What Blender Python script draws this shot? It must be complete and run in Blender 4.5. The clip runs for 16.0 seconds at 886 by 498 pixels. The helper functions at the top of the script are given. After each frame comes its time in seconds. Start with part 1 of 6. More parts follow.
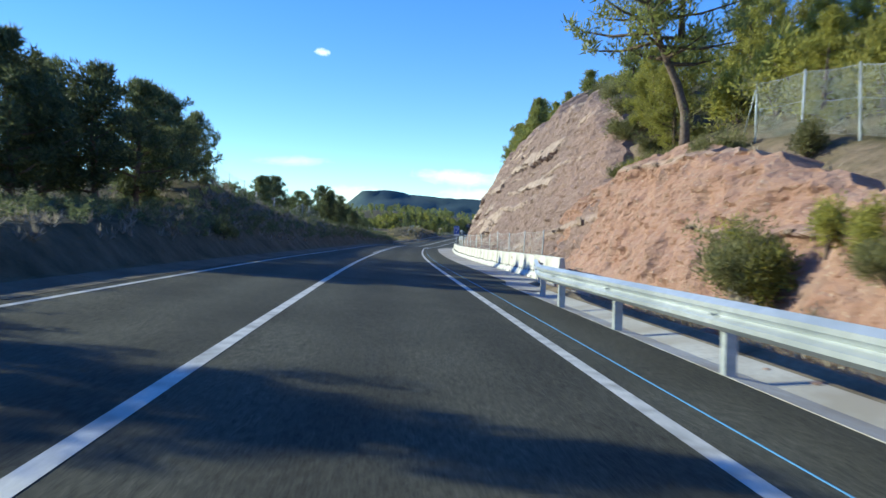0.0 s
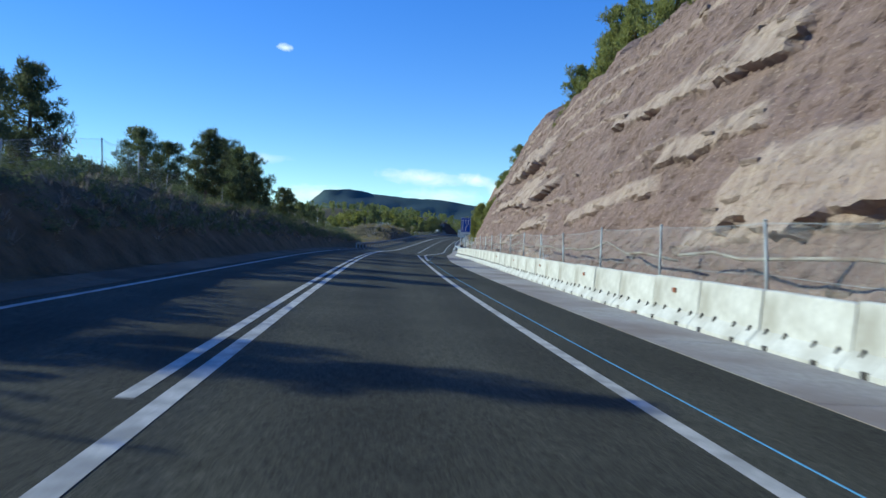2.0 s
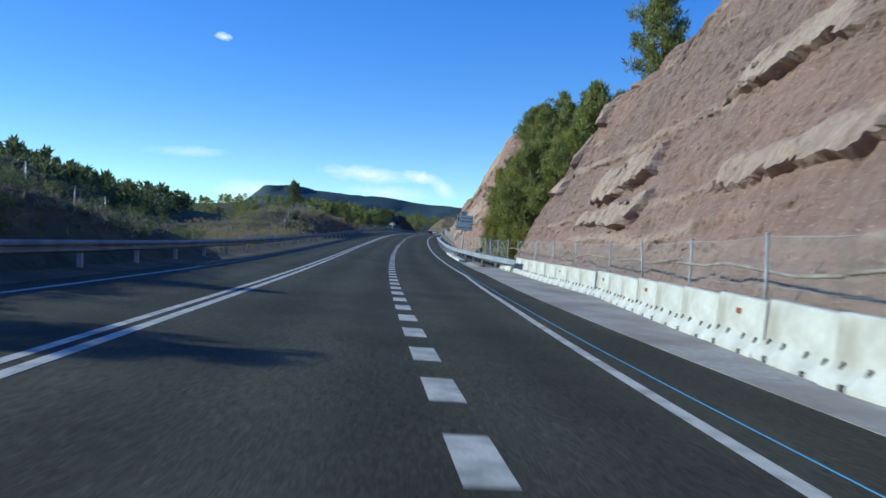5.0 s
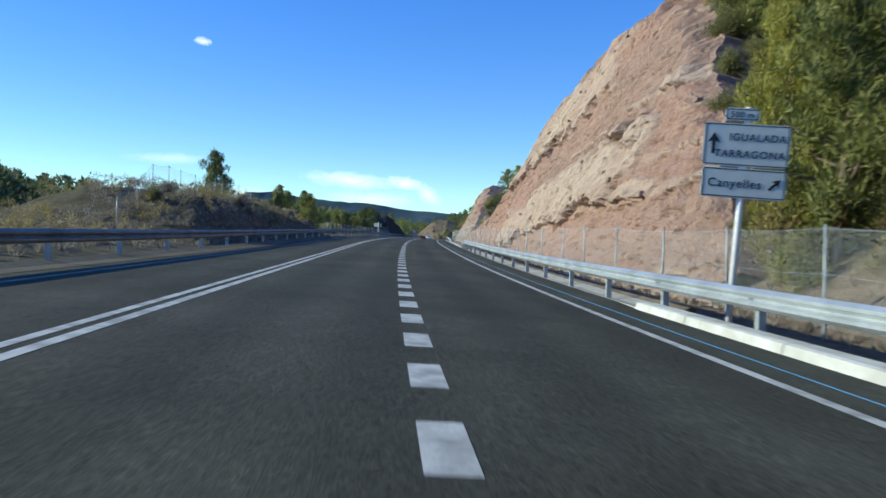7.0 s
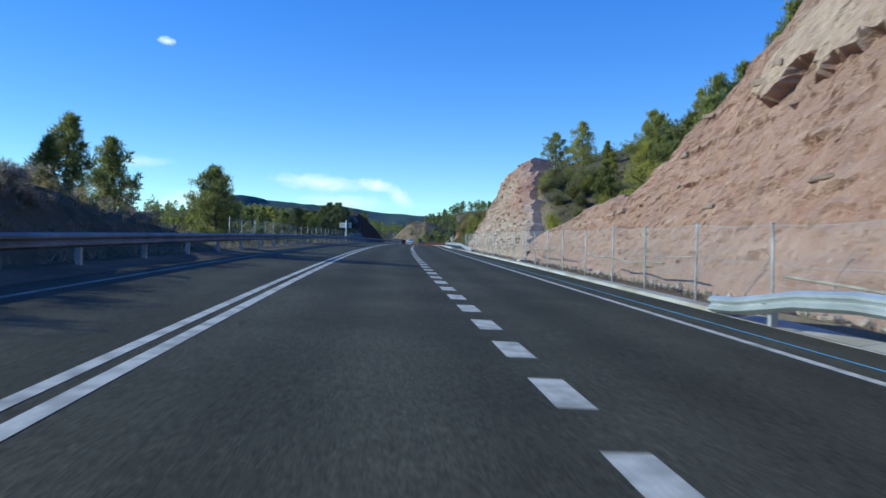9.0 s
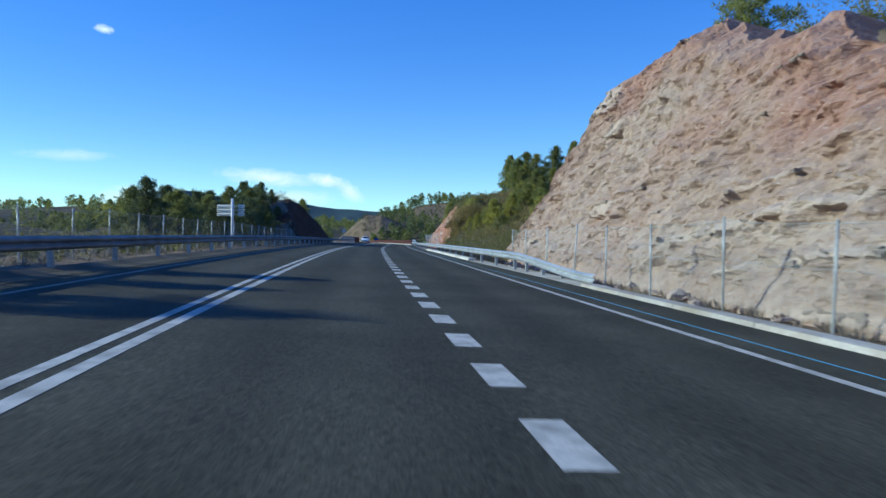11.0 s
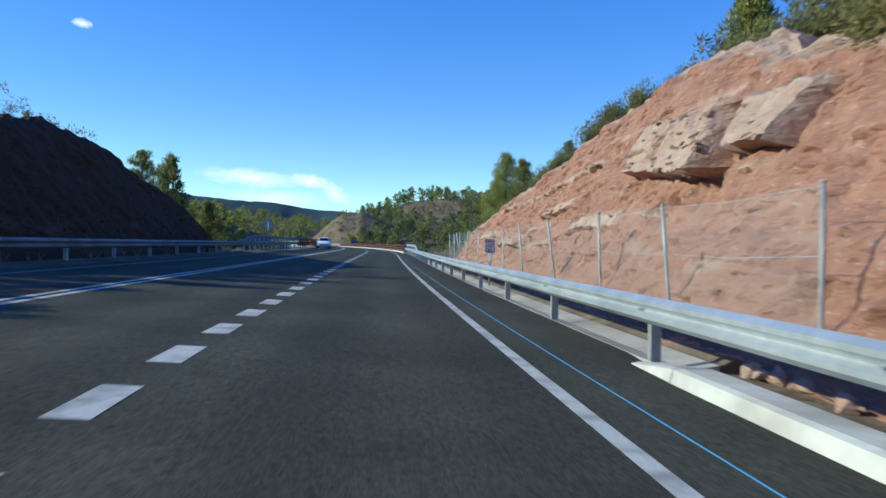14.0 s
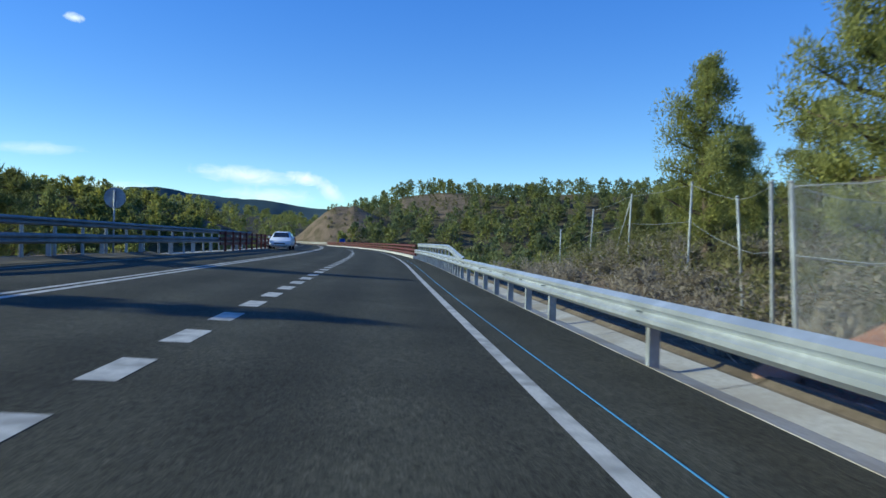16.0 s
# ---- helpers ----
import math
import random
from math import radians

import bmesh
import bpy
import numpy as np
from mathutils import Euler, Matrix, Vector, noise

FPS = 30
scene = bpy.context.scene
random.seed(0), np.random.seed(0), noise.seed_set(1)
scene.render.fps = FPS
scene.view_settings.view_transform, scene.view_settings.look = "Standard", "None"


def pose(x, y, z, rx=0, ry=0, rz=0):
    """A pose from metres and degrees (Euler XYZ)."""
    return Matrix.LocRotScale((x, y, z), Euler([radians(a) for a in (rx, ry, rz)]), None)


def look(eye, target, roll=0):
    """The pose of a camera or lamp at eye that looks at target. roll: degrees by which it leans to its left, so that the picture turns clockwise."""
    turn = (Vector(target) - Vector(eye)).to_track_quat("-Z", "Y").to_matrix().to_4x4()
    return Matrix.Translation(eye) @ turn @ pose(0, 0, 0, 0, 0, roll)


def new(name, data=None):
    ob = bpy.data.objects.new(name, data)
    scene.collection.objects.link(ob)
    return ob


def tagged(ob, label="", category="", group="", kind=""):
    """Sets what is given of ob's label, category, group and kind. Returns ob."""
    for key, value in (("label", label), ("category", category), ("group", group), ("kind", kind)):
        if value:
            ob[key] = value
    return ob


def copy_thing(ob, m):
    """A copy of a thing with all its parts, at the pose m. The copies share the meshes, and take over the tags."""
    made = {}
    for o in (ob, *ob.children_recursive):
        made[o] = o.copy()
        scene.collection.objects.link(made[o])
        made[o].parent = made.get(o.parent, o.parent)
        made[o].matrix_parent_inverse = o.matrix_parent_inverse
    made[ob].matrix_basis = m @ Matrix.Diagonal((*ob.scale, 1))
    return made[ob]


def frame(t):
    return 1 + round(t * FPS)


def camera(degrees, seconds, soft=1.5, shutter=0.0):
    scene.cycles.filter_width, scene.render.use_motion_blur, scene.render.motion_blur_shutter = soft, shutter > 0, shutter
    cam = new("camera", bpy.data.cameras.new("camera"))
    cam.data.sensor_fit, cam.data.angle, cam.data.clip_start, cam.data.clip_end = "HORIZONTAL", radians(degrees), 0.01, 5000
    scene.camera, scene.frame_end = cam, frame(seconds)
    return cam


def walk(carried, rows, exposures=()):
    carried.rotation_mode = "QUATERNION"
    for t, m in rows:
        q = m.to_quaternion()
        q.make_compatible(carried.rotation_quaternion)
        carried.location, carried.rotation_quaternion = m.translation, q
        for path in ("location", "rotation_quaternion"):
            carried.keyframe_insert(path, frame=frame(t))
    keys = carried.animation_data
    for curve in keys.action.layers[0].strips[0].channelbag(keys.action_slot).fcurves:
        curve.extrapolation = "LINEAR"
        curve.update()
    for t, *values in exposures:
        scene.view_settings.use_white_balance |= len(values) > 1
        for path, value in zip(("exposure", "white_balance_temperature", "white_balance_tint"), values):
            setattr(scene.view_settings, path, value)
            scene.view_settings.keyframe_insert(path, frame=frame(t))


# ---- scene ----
# ---------------- camera and walk ----------------
cam = camera(64.23, 16.0, soft=1.5, shutter=0.12)
PATH = [
    (0.0, -2.033, -5.911, 1.269, 88.769, -1.040, -5.608),
    (0.5, -1.883, 6.055, 1.214, 88.795, -1.396, -6.457),
    (1.0, -1.603, 18.045, 1.126, 88.794, -1.310, -7.148),
    (1.5, -1.212, 30.120, 1.005, 88.779, -1.054, -7.871),
    (2.0, -0.695, 42.297, 0.880, 88.900, -1.653, -8.613),
    (2.5, 0.017, 54.596, 0.778, 88.926, -1.380, -9.408),
    (3.0, 1.002, 66.927, 0.696, 88.916, -1.328, -9.997),
    (3.5, 2.241, 79.251, 0.630, 88.913, -1.506, -10.745),
    (4.0, 3.715, 91.566, 0.516, 88.910, -1.684, -11.435),
    (4.5, 5.367, 103.882, 0.339, 88.907, -1.862, -12.222),
    (5.0, 7.154, 116.205, 0.100, 88.905, -2.040, -13.151),
    (5.5, 9.029, 128.540, -0.155, 88.902, -2.218, -14.109),
    (6.0, 10.993, 140.890, -0.314, 89.375, -1.866, -13.861),
    (6.5, 12.866, 153.331, -0.363, 89.475, -1.236, -13.855),
    (7.0, 14.767, 165.680, -0.308, 89.441, -1.505, -14.409),
    (7.5, 16.741, 177.801, -0.189, 89.703, -0.900, -14.940),
    (8.0, 18.841, 189.892, -0.029, 89.818, -1.006, -15.029),
    (8.5, 20.852, 201.800, 0.178, 89.892, -0.968, -15.449),
    (9.0, 22.887, 213.636, 0.420, 89.679, -0.968, -16.714),
    (9.5, 25.150, 225.349, 0.638, 89.601, -0.874, -17.688),
    (10.0, 27.648, 236.933, 0.822, 89.522, -0.780, -18.707),
    (10.5, 30.402, 248.413, 0.972, 89.443, -0.686, -19.685),
    (11.0, 33.430, 259.820, 1.090, 89.365, -0.592, -20.644),
    (11.5, 36.754, 271.181, 1.183, 89.286, -0.497, -21.596),
    (12.0, 40.370, 282.491, 1.252, 89.128, -0.523, -22.498),
    (12.5, 43.978, 294.028, 1.314, 89.343, -0.805, -22.516),
    (13.0, 47.413, 304.838, 1.355, 89.282, -1.000, -22.237),
    (13.5, 50.656, 315.348, 1.379, 89.184, -1.648, -22.320),
    (14.0, 53.925, 325.865, 1.382, 89.622, -1.041, -21.831),
    (14.5, 56.571, 334.761, 1.374, 89.263, -1.644, -22.128),
    (15.0, 59.301, 343.681, 1.353, 89.397, -1.325, -22.086),
    (15.5, 61.988, 352.513, 1.340, 89.394, -1.093, -22.311),
    (16.0, 64.735, 361.231, 1.331, 89.575, -1.360, -22.206),
]
walk(cam, [(t, pose(*p)) for t, *p in PATH], [(t, e, k + 20 + (100 if t > 12.3 else 0), -9.5) for t, e, k in ((0, 0.68, 6560), (0.5, 0.46, 6420), (1, 0.22, 6120), (2, 0.16, 5950), (5.5, 0.07, 5800), (6.5, 0.26, 6150), (7.0, 0.34, 6450), (7.6, 0.18, 6080), (8, 0.12, 5880), (9, 0.18, 5750), (11.5, 0.12, 5700), (12.2, 0.22, 5800), (13.4, 0.38, 6400), (14, 0.3, 6130), (15, 0.24, 6080), (16, 0.16, 6230))])

# ---------------- sky, sun, exposure ----------------
SUN_AZ = radians(290)      # clockwise from +y: the side the light comes from
SUN_EL = radians(24)
world = bpy.data.worlds.new("sky")
scene.world = world
world.use_nodes = True
wn = world.node_tree.nodes
wn.clear()
sky = wn.new("ShaderNodeTexSky")
sky.sky_type = "NISHITA"
sky.sun_disc = False
sky.sun_elevation = SUN_EL
sky.sun_rotation = SUN_AZ
sky.altitude = 1200
sky.air_density = 1.0
sky.dust_density = 0.0
sky.ozone_density = 1.6
wbg = wn.new("ShaderNodeBackground")
wbg.inputs["Strength"].default_value = 0.145
wout = wn.new("ShaderNodeOutputWorld")
deep = wn.new("ShaderNodeHueSaturation")
deep.inputs["Saturation"].default_value = 1.8
deep.inputs["Hue"].default_value = 0.529
deep.inputs["Value"].default_value = 1.95
soften = wn.new("ShaderNodeGamma")
soften.inputs["Gamma"].default_value = 0.62
world.node_tree.links.new(sky.outputs[0], soften.inputs["Color"])
world.node_tree.links.new(soften.outputs[0], deep.inputs["Color"])
azure = wn.new("ShaderNodeMix")
azure.data_type, azure.blend_type = "RGBA", "MULTIPLY"
azure.inputs["Factor"].default_value = 1.0
azure.inputs["B"].default_value = (0.84, 1.01, 1.18, 1)
world.node_tree.links.new(deep.outputs[0], azure.inputs["A"])
world.node_tree.links.new(azure.outputs["Result"], wbg.inputs[0])
world.node_tree.links.new(wbg.outputs[0], wout.inputs[0])
sun = new("sun", bpy.data.lights.new("sun", "SUN"))
sun.data.energy = 4.4
sun.data.angle = radians(0.53)
sun.data.color = (1.0, 0.94, 0.8)
sun_from = Vector((math.sin(SUN_AZ) * math.cos(SUN_EL), math.cos(SUN_AZ) * math.cos(SUN_EL), math.sin(SUN_EL)))
sun.matrix_world = look(sun_from * 200, (0, 0, 0))

# ---------------- road axis: s along, u to the right, h up ----------------
HEAD = [0.94, 1.3, 1.63, 2.27, 3.11, 3.99, 4.76, 5.4, 6.18, 7.14, 8.12, 8.91, 9.61, 10.36, 11.06, 11.56, 12.1, 12.73, 13.29, 13.83, 14.37, 14.92, 15.33, 15.81, 16.47, 16.94, 17.16, 17.37, 17.48]
GRADE = [-0.18, -1.14, -0.38, -2.17, 0.7, 1.96, 1.12, 0.64, -0.21, 0.16, -0.07]
BANK = math.tan(radians(2.5))
AX = np.arange(-200.0, 2700.0, 2.5)


def heading(s):
    s = np.asarray(s, float)
    th = np.interp(s, -15 + 15 * np.arange(len(HEAD)), HEAD)
    return np.radians(th)


def axis(bend):
    th = heading(AX)
    if bend:
        th = th - np.clip((AX - 402) / 720, 0, 0.55)
    gr = np.interp(AX, -15 + 45 * np.arange(len(GRADE)), GRADE) / 100
    mid = lambda v: np.concatenate([[0], np.cumsum((v[1:] + v[:-1]) / 2 * 2.5)])
    x, y, z = mid(np.sin(th)), mid(np.cos(th)), mid(gr)
    return th, x - np.interp(0, AX, x), y - np.interp(0, AX, y), z - np.interp(0, AX, z)


AXIS_ROAD, AXIS_LAND = axis(True), axis(False)


def W(s, u, h, land=False):
    """World places of road coordinates."""
    th, x, y, z = AXIS_LAND if land else AXIS_ROAD
    s, u, h = np.broadcast_arrays(np.asarray(s, float), np.asarray(u, float), np.asarray(h, float))
    t = np.interp(s, AX, th)
    return np.stack([np.interp(s, AX, x) + u * np.cos(t), np.interp(s, AX, y) - u * np.sin(t),
                     np.interp(s, AX, z) - np.clip(u, -14, 14) * BANK + h], -1)


def frame_at(s, u, h, turn=0.0, lean=0.0, land=False):
    """A pose at road coordinates: local y runs along the road, local x to its right."""
    p = W(s, u, h, land)
    th = float(np.interp(s, AX, (AXIS_LAND if land else AXIS_ROAD)[0]))
    return pose(p[0], p[1], p[2], 0, lean, -math.degrees(th) + turn)


# ---------------- noise ----------------
def lattice(ix, iy, iz, seed):
    n = (ix.astype(np.int64) * 374761393 + iy.astype(np.int64) * 668265263 + iz.astype(np.int64) * 2147483647 + seed * 1274126177) & 0xFFFFFFFF
    n = ((n ^ (n >> 13)) * 1274126177) & 0xFFFFFFFF
    return ((n ^ (n >> 16)) & 0xFFFFFF) / float(0xFFFFFF) * 2 - 1


def vnoise(x, y, z=0.0, seed=0):
    x, y, z = np.broadcast_arrays(np.asarray(x, float), np.asarray(y, float), np.asarray(z, float))
    ix, iy, iz = np.floor(x), np.floor(y), np.floor(z)
    fx, fy, fz = [(lambda f: f * f * (3 - 2 * f))(a - b) for a, b in ((x, ix), (y, iy), (z, iz))]
    out = 0
    for dx in (0, 1):
        for dy in (0, 1):
            for dz in (0, 1):
                w = (fx if dx else 1 - fx) * (fy if dy else 1 - fy) * (fz if dz else 1 - fz)
                out = out + w * lattice(ix + dx, iy + dy, iz + dz, seed)
    return out


def fbm(x, y, z=0.0, seed=0, octaves=4):
    return sum(vnoise(np.asarray(x) * 2 ** k, np.asarray(y) * 2 ** k, np.asarray(z) * 2 ** k, seed + k) * 0.5 ** k for k in range(octaves))


def step(a, b, x):
    f = np.clip((np.asarray(x, float) - a) / (b - a), 0, 1)
    return f * f * (3 - 2 * f)


# ---------------- materials ----------------
def make_mat(name):
    m = bpy.data.materials.new(name)
    m.use_nodes = True
    return m, m.node_tree.nodes, m.node_tree.links, m.node_tree.nodes["Principled BSDF"]


def mixed(name, a, b, c=None, fine=8.0, coarse=0.4, rough=0.85, bump=0.3, bump_scale=30.0, metal=0.0, rnd=0.0, bump_dist=0.02, spec=0.3):
    """A surface of two or three colours: fine grain between a and b, coarse stains towards c."""
    m, n, l, bs = make_mat(name)
    tc = n.new("ShaderNodeTexCoord")
    t1 = n.new("ShaderNodeTexNoise")
    t1.inputs["Scale"].default_value, t1.inputs["Detail"].default_value, t1.inputs["Roughness"].default_value = fine, 6, 0.65
    l.new(tc.outputs["Object"], t1.inputs["Vector"])
    r1 = n.new("ShaderNodeValToRGB")
    r1.color_ramp.elements[0].position, r1.color_ramp.elements[1].position = 0.32, 0.68
    r1.color_ramp.elements[0].color, r1.color_ramp.elements[1].color = (*a, 1), (*b, 1)
    l.new(t1.outputs["Fac"], r1.inputs[0])
    col = r1.outputs[0]
    if c is not None:
        t2 = n.new("ShaderNodeTexNoise")
        t2.inputs["Scale"].default_value, t2.inputs["Detail"].default_value = coarse, 4
        l.new(tc.outputs["Object"], t2.inputs["Vector"])
        r2 = n.new("ShaderNodeValToRGB")
        r2.color_ramp.elements[0].position, r2.color_ramp.elements[1].position = 0.42, 0.66
        l.new(t2.outputs["Fac"], r2.inputs[0])
        mx = n.new("ShaderNodeMix")
        mx.data_type = "RGBA"
        l.new(r2.outputs[0], mx.inputs["Factor"])
        l.new(col, mx.inputs["A"])
        mx.inputs["B"].default_value = (*c, 1)
        col = mx.outputs["Result"]
    if rnd:
        oi = n.new("ShaderNodeObjectInfo")
        hs = n.new("ShaderNodeHueSaturation")
        mr = n.new("ShaderNodeMapRange")
        mr.inputs["To Min"].default_value, mr.inputs["To Max"].default_value = 1 - rnd, 1 + rnd
        l.new(oi.outputs["Random"], mr.inputs["Value"])
        l.new(mr.outputs[0], hs.inputs["Value"])
        l.new(col, hs.inputs["Color"])
        col = hs.outputs[0]
    l.new(col, bs.inputs["Base Color"])
    bs.inputs["Roughness"].default_value = rough
    bs.inputs["Metallic"].default_value = metal
    bs.inputs["Specular IOR Level"].default_value = spec
    if bump:
        t3 = n.new("ShaderNodeTexNoise")
        t3.inputs["Scale"].default_value, t3.inputs["Detail"].default_value = bump_scale, 5
        l.new(tc.outputs["Object"], t3.inputs["Vector"])
        bp = n.new("ShaderNodeBump")
        bp.inputs["Strength"].default_value, bp.inputs["Distance"].default_value = bump, bump_dist
        l.new(t3.outputs["Fac"], bp.inputs["Height"])
        l.new(bp.outputs[0], bs.inputs["Normal"])
    return m


def plain(name, c, rough=0.5, metal=0.0, emit=None):
    m, n, l, bs = make_mat(name)
    bs.inputs["Base Color"].default_value = (*c, 1)
    bs.inputs["Roughness"].default_value, bs.inputs["Metallic"].default_value = rough, metal
    return m


def leaf_mat(name, a, b, c, through_light=0.35):
    """Foliage: a colour by leaf clump, shifted a little by plant, with light passing through."""
    m, n, l, bs = make_mat(name)
    g = n.new("ShaderNodeNewGeometry")
    r = n.new("ShaderNodeValToRGB")
    r.color_ramp.elements[0].color, r.color_ramp.elements[1].color = (*a, 1), (*b, 1)
    e = r.color_ramp.elements.new(0.85)
    e.color = (*c, 1)
    l.new(g.outputs["Random Per Island"], r.inputs[0])
    oi = n.new("ShaderNodeObjectInfo")
    mr = n.new("ShaderNodeMapRange")
    mr.inputs["To Min"].default_value, mr.inputs["To Max"].default_value = 0.75, 1.3
    l.new(oi.outputs["Random"], mr.inputs["Value"])
    hs = n.new("ShaderNodeHueSaturation")
    l.new(mr.outputs[0], hs.inputs["Value"])
    l.new(r.outputs[0], hs.inputs["Color"])
    l.new(hs.outputs[0], bs.inputs["Base Color"])
    bs.inputs["Roughness"].default_value = 0.6
    bs.inputs["Specular IOR Level"].default_value = 0.25
    tr = n.new("ShaderNodeBsdfTranslucent")
    l.new(hs.outputs[0], tr.inputs["Color"])
    ms = n.new("ShaderNodeMixShader")
    ms.inputs[0].default_value = through_light
    l.new(bs.outputs[0], ms.inputs[1])
    l.new(tr.outputs[0], ms.inputs[2])
    l.new(ms.outputs[0], n["Material Output"].inputs["Surface"])
    return m


def rock_mat(name, soft_a, soft_b, hard_a, hard_b, stain):
    """Rock face: mudstone and sandstone by bed, thin bedding streaks, stains and rain runs."""
    m, n, l, bs = make_mat(name)
    tc = n.new("ShaderNodeTexCoord")

    def noise_node(scale, detail, stretch=None):
        v = tc.outputs["Object"]
        if stretch:
            mp = n.new("ShaderNodeMapping")
            mp.inputs["Scale"].default_value = stretch
            l.new(v, mp.inputs["Vector"])
            v = mp.outputs[0]
        t = n.new("ShaderNodeTexNoise")
        t.inputs["Scale"].default_value, t.inputs["Detail"].default_value, t.inputs["Roughness"].default_value = scale, detail, 0.62
        l.new(v, t.inputs["Vector"])
        return t.outputs["Fac"]

    def ramp(fac, c0, c1, p0=0.35, p1=0.65):
        r = n.new("ShaderNodeValToRGB")
        r.color_ramp.elements[0].position, r.color_ramp.elements[1].position = p0, p1
        r.color_ramp.elements[0].color, r.color_ramp.elements[1].color = (*c0, 1), (*c1, 1)
        l.new(fac, r.inputs[0])
        return r.outputs[0]

    def mix(fac, a, b):
        x = n.new("ShaderNodeMix")
        x.data_type = "RGBA"
        l.new(fac, x.inputs["Factor"])
        l.new(a, x.inputs["A"])
        if isinstance(b, tuple):
            x.inputs["B"].default_value = (*b, 1)
        else:
            l.new(b, x.inputs["B"])
        return x.outputs["Result"]

    soft = ramp(noise_node(2.2, 7), soft_a, soft_b)
    streak = ramp(noise_node(1.0, 6, (0.25, 0.25, 5.0)), soft_a, hard_a, 0.45, 0.75)
    soft = mix(ramp(noise_node(0.5, 3), (0, 0, 0), (0.6, 0.6, 0.6)), soft, streak)
    hard = ramp(noise_node(3.0, 7), hard_a, hard_b)
    at_ = n.new("ShaderNodeAttribute")
    at_.attribute_name = "bed"
    col = mix(at_.outputs["Fac"], soft, hard)
    wm = n.new("ShaderNodeAttribute")
    wm.attribute_name = "warm"
    col = mix(wm.outputs["Fac"], col, ramp(noise_node(1.6, 6), (0.33, 0.185, 0.135), (0.43, 0.275, 0.215)))
    runs = ramp(noise_node(1.0, 5, (1.6, 1.6, 0.12)), (0, 0, 0), (0.55, 0.55, 0.55), 0.5, 0.72)
    col = mix(runs, col, stain)
    chip = ramp(noise_node(7.0, 4, (1, 1, 2.2)), (0, 0, 0), (0.7, 0.7, 0.7), 0.6, 0.68)
    col = mix(chip, col, hard_b)
    pit = ramp(noise_node(5.0, 6, (1, 1, 1.6)), (0.6, 0.6, 0.6), (0, 0, 0), 0.3, 0.4)
    col = mix(pit, col, stain)
    l.new(col, bs.inputs["Base Color"])
    bs.inputs["Roughness"].default_value = 0.92
    bs.inputs["Specular IOR Level"].default_value = 0.15
    b1 = n.new("ShaderNodeBump")
    b1.inputs["Strength"].default_value, b1.inputs["Distance"].default_value = 0.9, 0.22
    l.new(noise_node(3.5, 8, (1, 1, 1.8)), b1.inputs["Height"])
    l.new(b1.outputs[0], bs.inputs["Normal"])
    return m


def net_mat(name, c, pitch=0.07, wire=0.055):
    """Chain-link netting: crossed wires with open air between them."""
    m, n, l, bs = make_mat(name)
    uv = n.new("ShaderNodeUVMap")
    uv.uv_map = "UVMap"
    sp = n.new("ShaderNodeSeparateXYZ")
    l.new(uv.outputs[0], sp.inputs[0])

    def calc(op, a, b):
        k = n.new("ShaderNodeMath")
        k.operation = op
        for i, v in enumerate((a, b)):
            if isinstance(v, (int, float)):
                k.inputs[i].default_value = v
            else:
                l.new(v, k.inputs[i])
        return k.outputs[0]

    def wires(sign):
        d = calc("DIVIDE", calc("ADD", sp.outputs[0], calc("MULTIPLY", sp.outputs[1], sign)), pitch)
        return calc("LESS_THAN", calc("ABSOLUTE", calc("SUBTRACT", calc("FRACT", d, 0), 0.5), 0), wire / 2)

    on = calc("MAXIMUM", wires(1.0), wires(-1.0))
    bs.inputs["Base Color"].default_value = (*c, 1)
    bs.inputs["Metallic"].default_value, bs.inputs["Roughness"].default_value = 0.2, 0.5
    tp = n.new("ShaderNodeBsdfTransparent")
    ms = n.new("ShaderNodeMixShader")
    l.new(on, ms.inputs[0])
    l.new(tp.outputs[0], ms.inputs[1])
    l.new(bs.outputs[0], ms.inputs[2])
    l.new(ms.outputs[0], n["Material Output"].inputs["Surface"])
    return m


